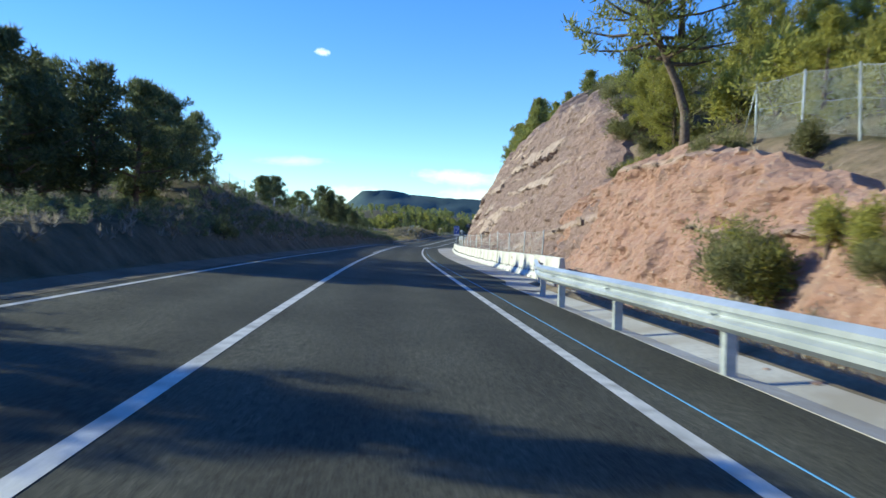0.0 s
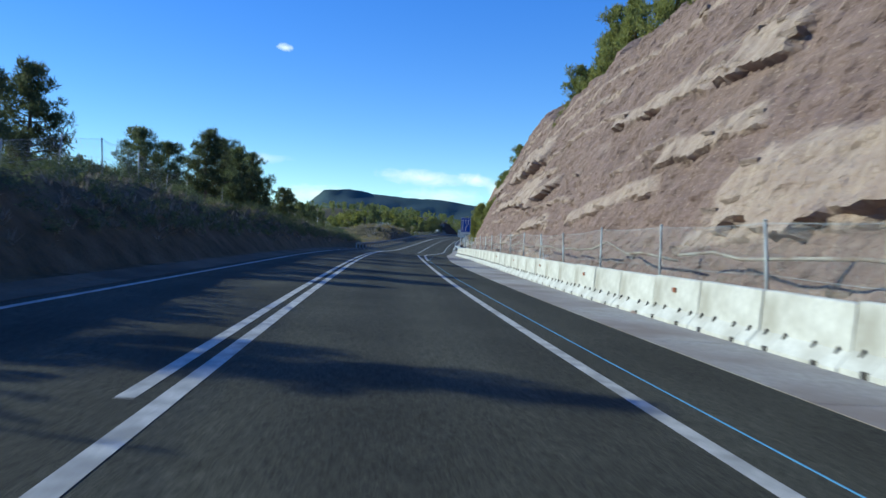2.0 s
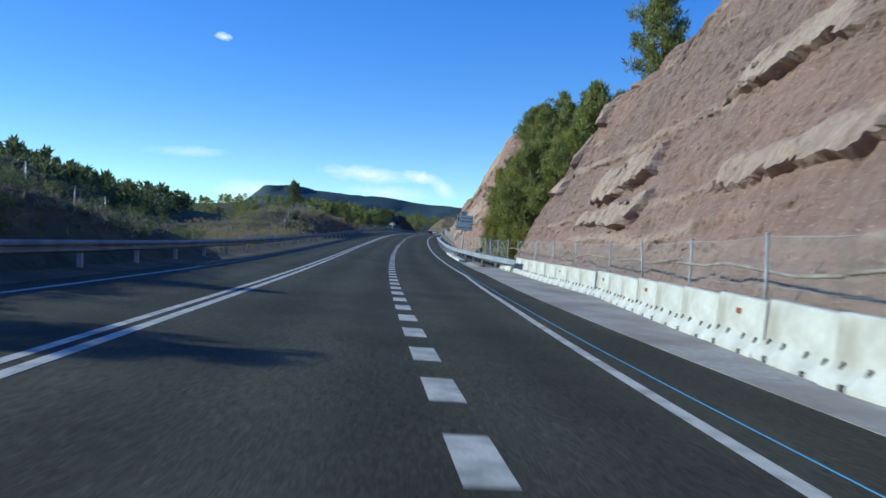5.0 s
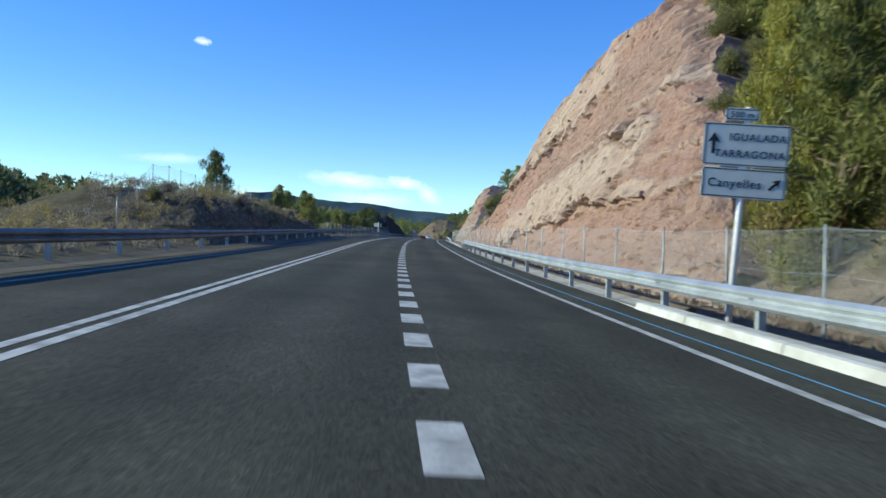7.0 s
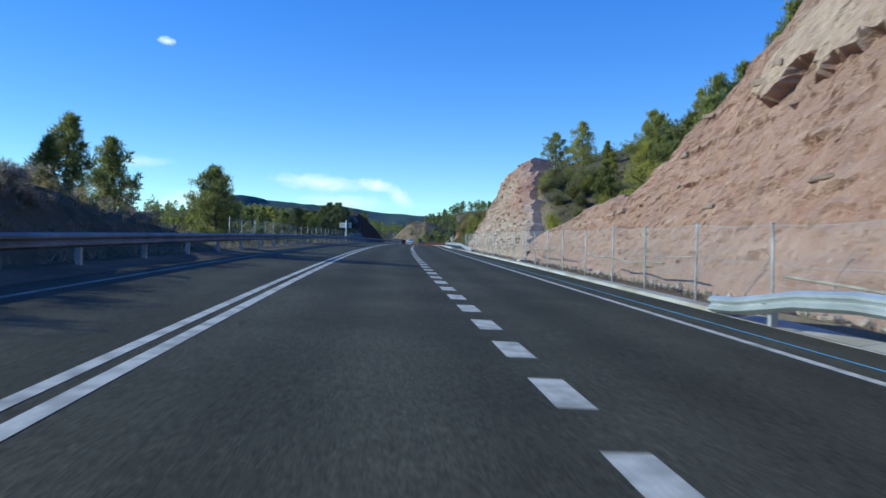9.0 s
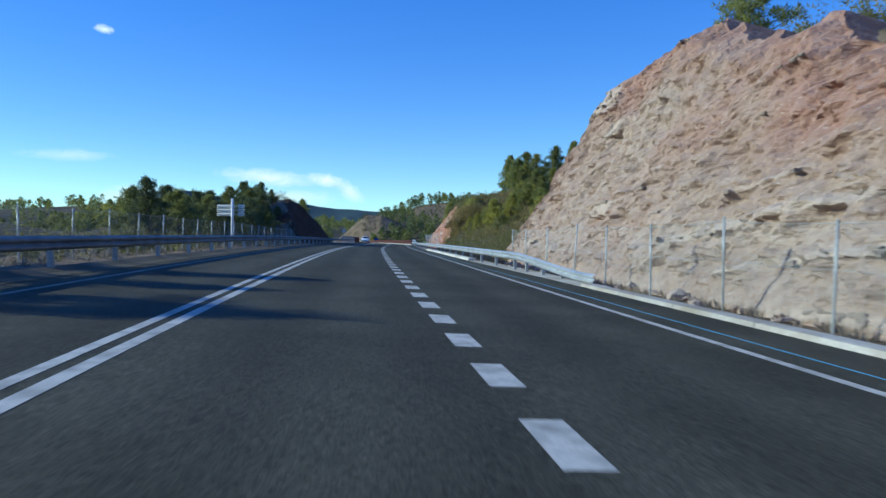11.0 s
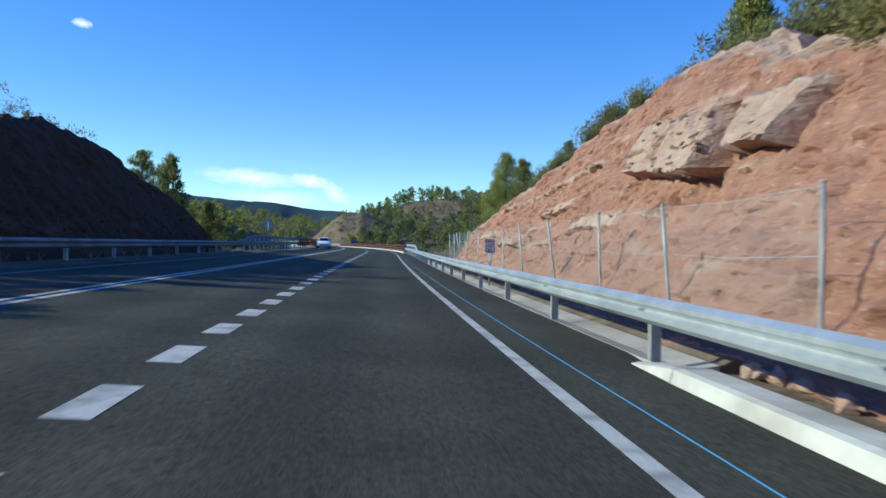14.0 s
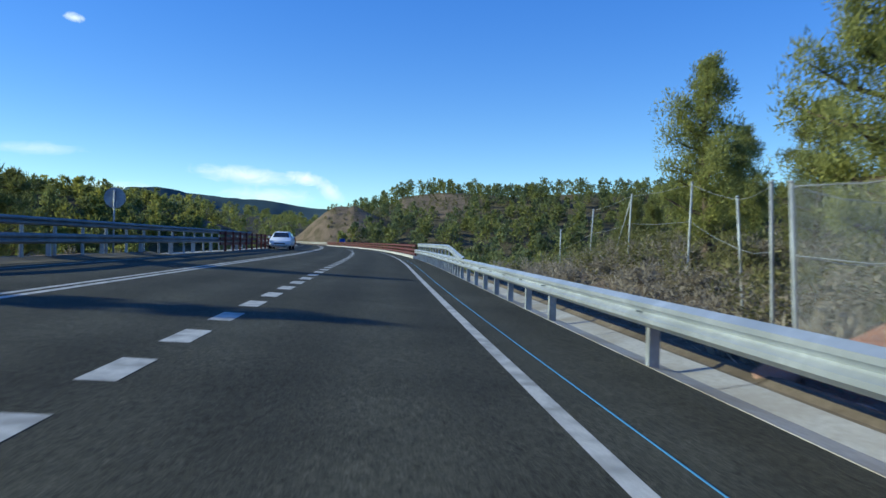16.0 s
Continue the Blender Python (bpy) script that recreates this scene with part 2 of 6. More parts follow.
def asphalt_mat():
    """Worn asphalt: aggregate speckle, oil-dark wheel paths by lane, faint patches."""
    m, n, l, bs = make_mat("asphalt")
    tc = n.new("ShaderNodeTexCoord")

    def tex(scale, detail, rough=0.6):
        t = n.new("ShaderNodeTexNoise")
        t.inputs["Scale"].default_value, t.inputs["Detail"].default_value, t.inputs["Roughness"].default_value = scale, detail, rough
        l.new(tc.outputs["Object"], t.inputs["Vector"])
        return t.outputs["Fac"]

    def ramp(fac, c0, c1, p0, p1):
        r = n.new("ShaderNodeValToRGB")
        r.color_ramp.elements[0].position, r.color_ramp.elements[1].position = p0, p1
        r.color_ramp.elements[0].color, r.color_ramp.elements[1].color = (*c0, 1), (*c1, 1)
        l.new(fac, r.inputs[0])
        return r.outputs[0]

    def mult(a, b):
        x = n.new("ShaderNodeMix")
        x.data_type, x.blend_type = "RGBA", "MULTIPLY"
        x.inputs["Factor"].default_value = 1.0
        l.new(a, x.inputs["A"])
        l.new(b, x.inputs["B"])
        return x.outputs["Result"]

    grain = ramp(tex(20, 9, 0.85), (0.016, 0.0156, 0.0115), (0.116, 0.111, 0.084), 0.36, 0.67)
    stone_ = ramp(tex(75, 3, 0.6), (0.45, 0.45, 0.45), (1.75, 1.75, 1.7), 0.36, 0.66)
    grain = mult(grain, stone_)
    patch = ramp(tex(0.35, 5), (0.78, 0.78, 0.78), (1.15, 1.15, 1.15), 0.35, 0.65)
    u = n.new("ShaderNodeAttribute")
    u.attribute_name = "across"
    wave = n.new("ShaderNodeMath")
    wave.operation = "SINE"
    sc = n.new("ShaderNodeMath")
    sc.operation = "MULTIPLY"
    sc.inputs[1].default_value = 2 * math.pi / 1.72
    l.new(u.outputs["Fac"], sc.inputs[0])
    l.new(sc.outputs[0], wave.inputs[0])
    half = n.new("ShaderNodeMapRange")
    half.inputs["From Min"].default_value, half.inputs["From Max"].default_value = -1, 1
    l.new(wave.outputs[0], half.inputs["Value"])
    track = ramp(half.outputs[0], (0.84, 0.84, 0.84), (1.08, 1.08, 1.07), 0.1, 0.9)
    l.new(mult(mult(grain, patch), track), bs.inputs["Base Color"])
    bs.inputs["Roughness"].default_value = 0.9
    bs.inputs["Specular IOR Level"].default_value = 0.12
    bp = n.new("ShaderNodeBump")
    bp.inputs["Strength"].default_value, bp.inputs["Distance"].default_value = 0.7, 0.012
    l.new(tex(45, 6, 0.7), bp.inputs["Height"])
    l.new(bp.outputs[0], bs.inputs["Normal"])
    return m


ASPHALT = asphalt_mat()
# White line paint with the far guardrail's shadow put into its colour.
SHADE_PAINT = mixed("shade_dark_road_paint", (0.2, 0.185, 0.14), (0.36, 0.335, 0.265), (0.14, 0.13, 0.1), fine=34, coarse=2.5, rough=0.8, bump=0.25)
PAINT = mixed("road_paint", (0.42, 0.405, 0.36), (0.64, 0.62, 0.56), (0.3, 0.29, 0.26), fine=34, coarse=3.5, rough=0.75, bump=0.25)
BLUE = plain("blue_cord", (0.05, 0.19, 0.36), 0.6)
CONCRETE = mixed("concrete", (0.34, 0.325, 0.29), (0.47, 0.455, 0.41), (0.29, 0.26, 0.21), fine=14, coarse=0.7, rough=0.9, bump=0.2, rnd=0.08)
DUSTY = mixed("dusty_concrete", (0.28, 0.26, 0.23), (0.42, 0.39, 0.35), (0.24, 0.2, 0.17), fine=10, coarse=0.5, rough=0.95, bump=0.3, rnd=0.05)
WHITEWASH = mixed("whitewashed_concrete", (0.5, 0.49, 0.45), (0.63, 0.62, 0.57), (0.37, 0.35, 0.3), fine=7, coarse=1.1, rough=0.8, bump=0.15, rnd=0.04)
STEEL = mixed("galvanised_steel", (0.46, 0.49, 0.5), (0.6, 0.63, 0.64), (0.4, 0.43, 0.44), fine=9, coarse=1.2, rough=0.45, bump=0.05, metal=0.55)
POST = mixed("grey_post_steel", (0.36, 0.39, 0.4), (0.5, 0.53, 0.54), (0.3, 0.31, 0.31), fine=12, coarse=2, rough=0.55, bump=0.05, metal=0.4)
# Darker copy of the galvanised steel, for rails seen from their shaded side.
STEEL_SHADE = mixed("shade_side_steel", (0.17, 0.185, 0.19), (0.25, 0.27, 0.28), (0.14, 0.15, 0.15), fine=9, coarse=1.2, rough=0.6, bump=0.05, metal=0.2)
# Dark brown concrete colour that carries the guardrail's shadow.
RAIL_SHADOW = mixed("rail_shadow_concrete", (0.13, 0.1, 0.065), (0.22, 0.175, 0.12), (0.09, 0.068, 0.042), fine=12, coarse=0.8, rough=0.95, bump=0.35, rnd=0.06)
# Concrete browned and darkened to stand for the far rail's shadow.
SHADE_GUTTER = mixed("shade_dark_concrete", (0.085, 0.07, 0.045), (0.14, 0.115, 0.075), (0.06, 0.048, 0.03), fine=10, coarse=0.5, rough=0.95, bump=0.3, rnd=0.05)
RUST = mixed("dark_red_steel", (0.11, 0.03, 0.025), (0.19, 0.05, 0.04), (0.08, 0.03, 0.025), fine=8, coarse=1, rough=0.6, bump=0.05)
def earth_mat():
    """Ground: bare stony earth near the road, grass and wood floor away from it."""
    m, n, l, bs = make_mat("earth")
    tc = n.new("ShaderNodeTexCoord")

    def tex(scale, detail):
        t = n.new("ShaderNodeTexNoise")
        t.inputs["Scale"].default_value, t.inputs["Detail"].default_value, t.inputs["Roughness"].default_value = scale, detail, 0.62
        l.new(tc.outputs["Object"], t.inputs["Vector"])
        return t.outputs["Fac"]

    def ramp(fac, c0, c1, p0=0.35, p1=0.65):
        r = n.new("ShaderNodeValToRGB")
        r.color_ramp.elements[0].position, r.color_ramp.elements[1].position = p0, p1
        r.color_ramp.elements[0].color, r.color_ramp.elements[1].color = (*c0, 1), (*c1, 1)
        l.new(fac, r.inputs[0])
        return r.outputs[0]

    def mix(fac, a, b):
        x = n.new("ShaderNodeMix")
        x.data_type = "RGBA"
        l.new(fac, x.inputs["Factor"])
        l.new(a, x.inputs["A"])
        l.new(b, x.inputs["B"])
        return x.outputs["Result"]

    bare = mix(ramp(tex(14, 5), (0, 0, 0), (0.5, 0.5, 0.5), 0.5, 0.7), ramp(tex(2.5, 6), (0.12, 0.09, 0.06), (0.24, 0.175, 0.125)), ramp(tex(30, 3), (0.16, 0.14, 0.12), (0.3, 0.26, 0.22)))
    green = ramp(tex(0.9, 7), (0.06, 0.054, 0.03), (0.155, 0.125, 0.075), 0.32, 0.68)
    at_ = n.new("ShaderNodeAttribute")
    at_.attribute_name = "cover"
    add = n.new("ShaderNodeMath")
    add.operation = "ADD"
    l.new(at_.outputs["Fac"], add.inputs[0])
    l.new(tex(0.35, 5), add.inputs[1])
    col = mix(ramp(add.outputs[0], (0, 0, 0), (1, 1, 1), 0.8, 1.0), bare, green)
    l.new(col, bs.inputs["Base Color"])
    bs.inputs["Roughness"].default_value, bs.inputs["Specular IOR Level"].default_value = 0.97, 0.1
    bp = n.new("ShaderNodeBump")
    bp.inputs["Strength"].default_value, bp.inputs["Distance"].default_value = 0.8, 0.15
    l.new(tex(6, 6), bp.inputs["Height"])
    l.new(bp.outputs[0], bs.inputs["Normal"])
    return m


EARTH = earth_mat()
WOOD = mixed("bark", (0.09, 0.06, 0.045), (0.2, 0.15, 0.12), fine=14, rough=0.95, bump=0.6, bump_scale=25)
PINE = leaf_mat("pine_needles", (0.17, 0.185, 0.06), (0.4, 0.39, 0.12), (0.28, 0.285, 0.085), 0.42)
# Darker copy of PINE: the shaded side of the trees is in the colour.
PINE_SHADED = leaf_mat("shaded_pine_needles", (0.09, 0.11, 0.05), (0.24, 0.255, 0.1), (0.16, 0.18, 0.075), 0.4)
HEATH = leaf_mat("dry_heath", (0.24, 0.2, 0.08), (0.46, 0.39, 0.15), (0.34, 0.26, 0.11), 0.4)
PINE_LIGHT = leaf_mat("young_pine_needles", (0.24, 0.235, 0.055), (0.52, 0.47, 0.11), (0.38, 0.355, 0.085), 0.45)
SHRUB = leaf_mat("shrub_leaves", (0.15, 0.155, 0.06), (0.35, 0.32, 0.14), (0.25, 0.23, 0.095), 0.45)
DRY = leaf_mat("dry_grass", (0.25, 0.215, 0.16), (0.45, 0.4, 0.31), (0.34, 0.29, 0.22), 0.35)
NET = net_mat("wire_netting", (0.5, 0.53, 0.53))
ROCK_GREY = rock_mat("purple_mudstone", (0.2, 0.135, 0.115), (0.3, 0.21, 0.18), (0.4, 0.295, 0.235), (0.51, 0.4, 0.32), (0.16, 0.115, 0.1))
ROCK_TAN = rock_mat("tan_sandstone", (0.27, 0.17, 0.13), (0.37, 0.25, 0.195), (0.45, 0.335, 0.25), (0.55, 0.435, 0.34), (0.24, 0.165, 0.135))
ROCK_PALE = rock_mat("pale_sandstone", (0.34, 0.255, 0.2), (0.5, 0.395, 0.315), (0.5, 0.41, 0.33), (0.62, 0.52, 0.43), (0.31, 0.2, 0.145))
ROCK_RED = rock_mat("red_mudstone", (0.34, 0.165, 0.115), (0.47, 0.26, 0.19), (0.48, 0.32, 0.24), (0.57, 0.45, 0.36), (0.28, 0.16, 0.12))
# Red rock darkened throughout to hold the shade of the far mound.
ROCK_SHADE = rock_mat("dark_red_rock", (0.065, 0.033, 0.019), (0.1, 0.05, 0.029), (0.11, 0.062, 0.037), (0.13, 0.078, 0.048), (0.06, 0.034, 0.022))
ROCK_ORANGE = rock_mat("orange_earth", (0.3, 0.16, 0.11), (0.42, 0.25, 0.18), (0.44, 0.32, 0.25), (0.5, 0.4, 0.31), (0.22, 0.16, 0.13))


# ---------------- mesh helpers ----------------
def mesh_ob(name, verts, faces, material, parent=None, smooth=False, label=""):
    me = bpy.data.meshes.new(name)
    me.from_pydata([tuple(v) for v in np.asarray(verts, float).tolist()], [], [tuple(f) for f in (faces.tolist() if isinstance(faces, np.ndarray) else faces)])
    me.materials.append(material)
    if smooth:
        me.shade_smooth()
    me.update()
    ob = new(name, me)
    if parent is not None:
        ob.parent = parent
    if label:
        ob["label"] = label
    return ob


def part(name, bm, material, parent, label="", smooth=False):
    me = bpy.data.meshes.new(name)
    bm.to_mesh(me)
    bm.free()
    me.materials.append(material)
    if smooth:
        me.shade_smooth()
    ob = new(name, me)
    ob.parent = parent
    if label:
        ob["label"] = label
    return ob


def grid_faces(n, m, closed=False):
    i, j = np.meshgrid(np.arange(n - 1), np.arange(m if closed else m - 1), indexing="ij")
    k = (j + 1) % m
    return np.stack([i * m + j, (i + 1) * m + j, (i + 1) * m + k, i * m + k], -1).reshape(-1, 4)


def sweep(name, profile, ss, off, material, parent=None, closed=False, smooth=False, hoff=0.0, land=False, label=""):
    """A profile of (u, h) carried along the road, off: its lateral place, by s."""
    ss = np.asarray(ss, float)
    pr = np.asarray(profile, float)
    o = off(ss) if callable(off) else np.full(len(ss), float(off))
    hh = hoff(ss) if callable(hoff) else np.full(len(ss), float(hoff))
    v = W(ss[:, None], o[:, None] + pr[None, :, 0], hh[:, None] + pr[None, :, 1], land)
    f = grid_faces(len(ss), len(pr), closed).tolist()
    if closed:
        m = len(pr)
        f.append(list(range(m)))
        f.append([len(ss) * m - 1 - q for q in range(m)])
    return mesh_ob(name, v.reshape(-1, 3), f, material, parent, smooth, label)


def box_bm(x0, x1, y0, y1, z0, z1, bevel=0.0):
    bm = bmesh.new()
    bmesh.ops.create_cube(bm, size=1.0)
    for v in bm.verts:
        v.co = Vector((x0 + (v.co.x + 0.5) * (x1 - x0), y0 + (v.co.y + 0.5) * (y1 - y0), z0 + (v.co.z + 0.5) * (z1 - z0)))
    if bevel:
        bmesh.ops.bevel(bm, geom=bm.edges[:], offset=bevel, segments=1, affect="EDGES")
    return bm


def tube(points, radii, sides=7, cap=True):
    """Vertices and faces of a tube along points."""
    P = np.asarray(points, float)
    R_ = np.broadcast_to(np.asarray(radii, float), (len(P),))
    d = np.gradient(P, axis=0)
    d /= np.linalg.norm(d, axis=1, keepdims=True) + 1e-9
    ref = np.where(np.abs(d[:, 2:3]) > 0.9, np.array([[1.0, 0, 0]]), np.array([[0, 0, 1.0]]))
    a = np.cross(d, ref)
    a /= np.linalg.norm(a, axis=1, keepdims=True) + 1e-9
    b = np.cross(d, a)
    an = np.linspace(0, 2 * np.pi, sides, endpoint=False)
    v = P[:, None] + R_[:, None, None] * (np.cos(an)[None, :, None] * a[:, None] + np.sin(an)[None, :, None] * b[:, None])
    f = grid_faces(len(P), sides, True).tolist()
    if cap:
        f.append(list(range(sides)))
        f.append([len(P) * sides - 1 - q for q in range(sides)])
    return v.reshape(-1, 3), f


class Pile:
    """Collects several bits of one part."""

    def __init__(self):
        self.v, self.f, self.n = [], [], 0

    def add(self, v, f):
        v = np.asarray(v, float)
        self.v.append(v)
        self.f += [[q + self.n for q in r] for r in f]
        self.n += len(v)

    def ob(self, name, material, parent=None, smooth=False, label=""):
        return mesh_ob(name, np.concatenate(self.v), self.f, material, parent, smooth, label)


def empty(name, m=None):
    e = new(name)
    if m is not None:
        e.matrix_world = m
    return e


# ---------------- the lie of the land ----------------
def toe(s):
    return np.interp(s, [-40, 4, 20, 60, 80, 125, 140, 165, 200, 240, 290, 345, 400], [3.6, 4.0, 4.3, 4.25, 4.7, 5.7, 8.0, 7.8, 6.9, 7.5, 6.7, 6.05, 6.2])


def barrier_u(s):
    return np.interp(s, [10, 60, 75, 123, 139, 160], [3.15, 3.15, 3.4, 4.3, 6.6, 6.75])


def edge_u(s):
    """The right edge line."""
    return np.interp(s, [84, 100, 133, 148, 165], [0.3, 0.55, 2.62, 3.3, 3.38])


def asphalt_u(s):
    return np.interp(s, [0, 14, 16, 84, 133, 150, 165, 180.3, 180.5, 228, 250, 285, 302, 338.9, 339.1], [1.36, 1.4, 1.7, 1.7, 3.9, 4.55, 4.6, 4.62, 4.78, 4.9, 5.1, 5.05, 4.64, 4.64, 4.98])


# rock heights along the road: (s, top)
ROCKS = dict(
    mound=([-9, -4, 2, 6, 10, 14, 18, 24, 28], [0.5, 1.7, 2.1, 2.7, 3.7, 4.4, 4.3, 3.2, 1.0]),
    long=([19, 26, 34, 46, 60, 75, 100, 117, 140, 150, 157, 160, 164], [2.5, 7.5, 10.5, 11.8, 12.4, 12.6, 13.2, 15.5, 15.0, 13.0, 11.0, 6.5, 1.5]),
    high=([183, 187, 191, 197, 204, 210, 220, 228, 235, 239, 242, 246, 252, 257, 262], [0.8, 3.8, 7.0, 12.0, 15.5, 16.4, 16.0, 15.2, 12.5, 9.0, 5.4, 3.7, 3.1, 2.2, 0.9]),
    pale=([260, 264, 268, 274, 281, 286, 292, 297, 300, 302], [0.6, 1.8, 3.4, 5.2, 7.6, 9.0, 10.2, 8.7, 3.5, 0.6]),
    red=([335, 338, 342, 347, 353, 361, 366, 371, 373.5, 375], [1.2, 3.6, 5.0, 5.6, 5.0, 4.0, 3.3, 2.5, 1.7, 0.4]),
)


def rock_top(s):
    return np.max([np.interp(s, a, b, left=0, right=0) for a, b in ROCKS.values()], axis=0)


def left_bank(s):
    return np.interp(s, [-60, 10, 22, 30, 37, 43, 49, 59, 69, 80, 105, 140, 155, 200, 207, 225, 234, 247, 256, 340, 348, 356, 366, 372, 378, 383, 392], [1.2, 1.0, 1.6, 3.3, 3.6, 3.3, 2.6, 2.1, 2.5, 2.3, 2.2, 1.9, 0.1, 0.1, 2.4, 2.9, 2.3, 0.6, -0.6, -0.5, 2.0, 4.9, 5.8, 5.2, 3.4, 0.6, -1.0])


HILLS = [(-80, 285, 15, 60, 85), (-150, 420, 18, 90, 90), (238, 615, 18, 75, 50), (178, 665, 18, 42, 45), (28, 608, 19, 64, 44), (118, 609, 12.5, 21, 17), (92, 610, 5, 22, 18), (12, 492, 9, 30, 30),
         (340, 560, 22, 90, 90), (10, 1000, 38, 220, 170), (400, 880, 36, 130, 140), (-300, 800, 25, 180, 160), (-320, 300, 35, 140, 170), (-420, 50, 30, 170, 170), (330, 200, 45, 150, 190), (240, 0, 35, 120, 150)]


def bare_earth(x, y):
    """Open red-brown ground: the cone beyond the bridge and outcrops on the hill."""
    e = lambda cx, cy, rx, ry: np.hypot((x - cx) / rx, (y - cy) / ry) < 1
    return e(119, 609, 24, 22) | e(95, 602, 24, 14) | e(86, 566, 26, 13) | e(168, 629, 14, 27) | e(180, 632, 6, 5) | e(214, 596, 8, 5)



def land_h(s, u):
    """Height of the ground over the road's plane."""
    s, u = np.broadcast_arrays(np.asarray(s, float), np.asarray(u, float))
    h = np.full(s.shape, -0.07)
    top, t0 = rock_top(s), toe(s)
    rocky = step(0.5, 2.5, top)
    back = t0 + 0.9 * rocky
    over = np.maximum(u - back, 0)
    ut = 0.5 * top
    right = np.where(over < ut, over / 0.5, top + np.maximum(over - ut, 0) * 0.5)
    gully = over * 0.62
    right = right * rocky + gully * (1 - rocky)
    cap = 34 - 19.5 * step(298, 306, s) * (1 - step(345, 365, s))
    right = cap * (1 - np.exp(-right / cap))
    right = right * (1 - step(374, 385, s)) + np.minimum(over * 0.3, 1.2) * step(374, 385, s)
    right += step(0, 3, over) * fbm(s * 0.09, u * 0.09, seed=3) * 0.7
    right *= 1 - 0.8 * step(90, 260, u)
    # left
    lb = left_bank(s)
    tl = np.interp(s, [0, 150, 200], [-8.4, -8.4, -9.6])
    lo = np.maximum(tl - u, 0)
    slope = np.where(s > 330, 1 / 0.7, 1.0)
    crest = np.abs(lb) / slope
    leftp = np.where(lo < crest, np.sign(lb) * lo * slope, lb)
    beyond = np.maximum(lo - crest - 4, 0)
    leftp = leftp + np.where(s < 150, np.minimum(beyond * 0.12, 3.0), -np.minimum(beyond * 0.22, 5.0) * step(0, 6, beyond))
    leftp += step(0.5, 4, lo) * fbm(s * 0.11, u * 0.11, seed=9) * 0.5
    h = h + np.where(u > 0, right, leftp)
    # valley under the bridge
    val = -9.0 * step(398, 425, s) * (1 - step(545, 600, s)) * (1 - 0.0 * u)
    h = h + val * (0.35 + 0.65 * step(0, 1, 1))
    p = W(s, u, 0, True)
    for x, y, a, rx, ry in HILLS:
        g = a * np.exp(-(((p[..., 0] - x) / rx) ** 2 + ((p[..., 1] - y) / ry) ** 2))
        h = h + g * np.where(s < 400, step(14, 60, np.abs(u)), step(4, 40, np.abs(u + np.maximum(s - 402, 0) ** 2 / 1440) + np.maximum(s - 600, 0) * 0.5))
    return h


def ground_point(s, u):
    return W(s, u, land_h(s, u), True)


def build_ground():
    ss = np.concatenate([np.arange(-150, -20, 6), np.arange(-20, 404, 1.6), np.arange(405, 700, 3.5), np.geomspace(702, 2600, 45)])
    far = np.concatenate([np.arange(40, 140, 3.5), np.geomspace(142, 1700, 26)])
    us = np.concatenate([-far[::-1], np.arange(-38.5, -7.5, 1.0), [-7.3, -3, 0], np.arange(2.0, 39, 0.75), far])
    S, U = np.meshgrid(ss, us, indexing="ij")
    v = ground_point(S, U)
    ob = mesh_ob("ground", v.reshape(-1, 3), grid_faces(len(ss), len(us))[:, ::-1], EARTH, smooth=True)
    cover = 0.75 * step(12, 30, np.abs(U)) + np.where((U < 0) & (S < 260), 0.58, 0.25)
    top_u = toe(S) + 0.9 + 0.5 * rock_top(S)
    cover = np.where(U > 0, np.maximum(cover, 0.25 + 0.55 * step(0.3, 2.0, U - top_u)), cover)
    cover = np.where(S > 404, np.where(bare_earth(v[..., 0], v[..., 1]), 0.36, 0.9), cover)
    at_ = ob.data.attributes.new("cover", "FLOAT", "POINT")
    at_.data.foreach_set("value", cover.reshape(-1))
    tagged(ob, "dry brown earth and scrub hillsides beside the road", "ground", kind="structure")


build_ground()


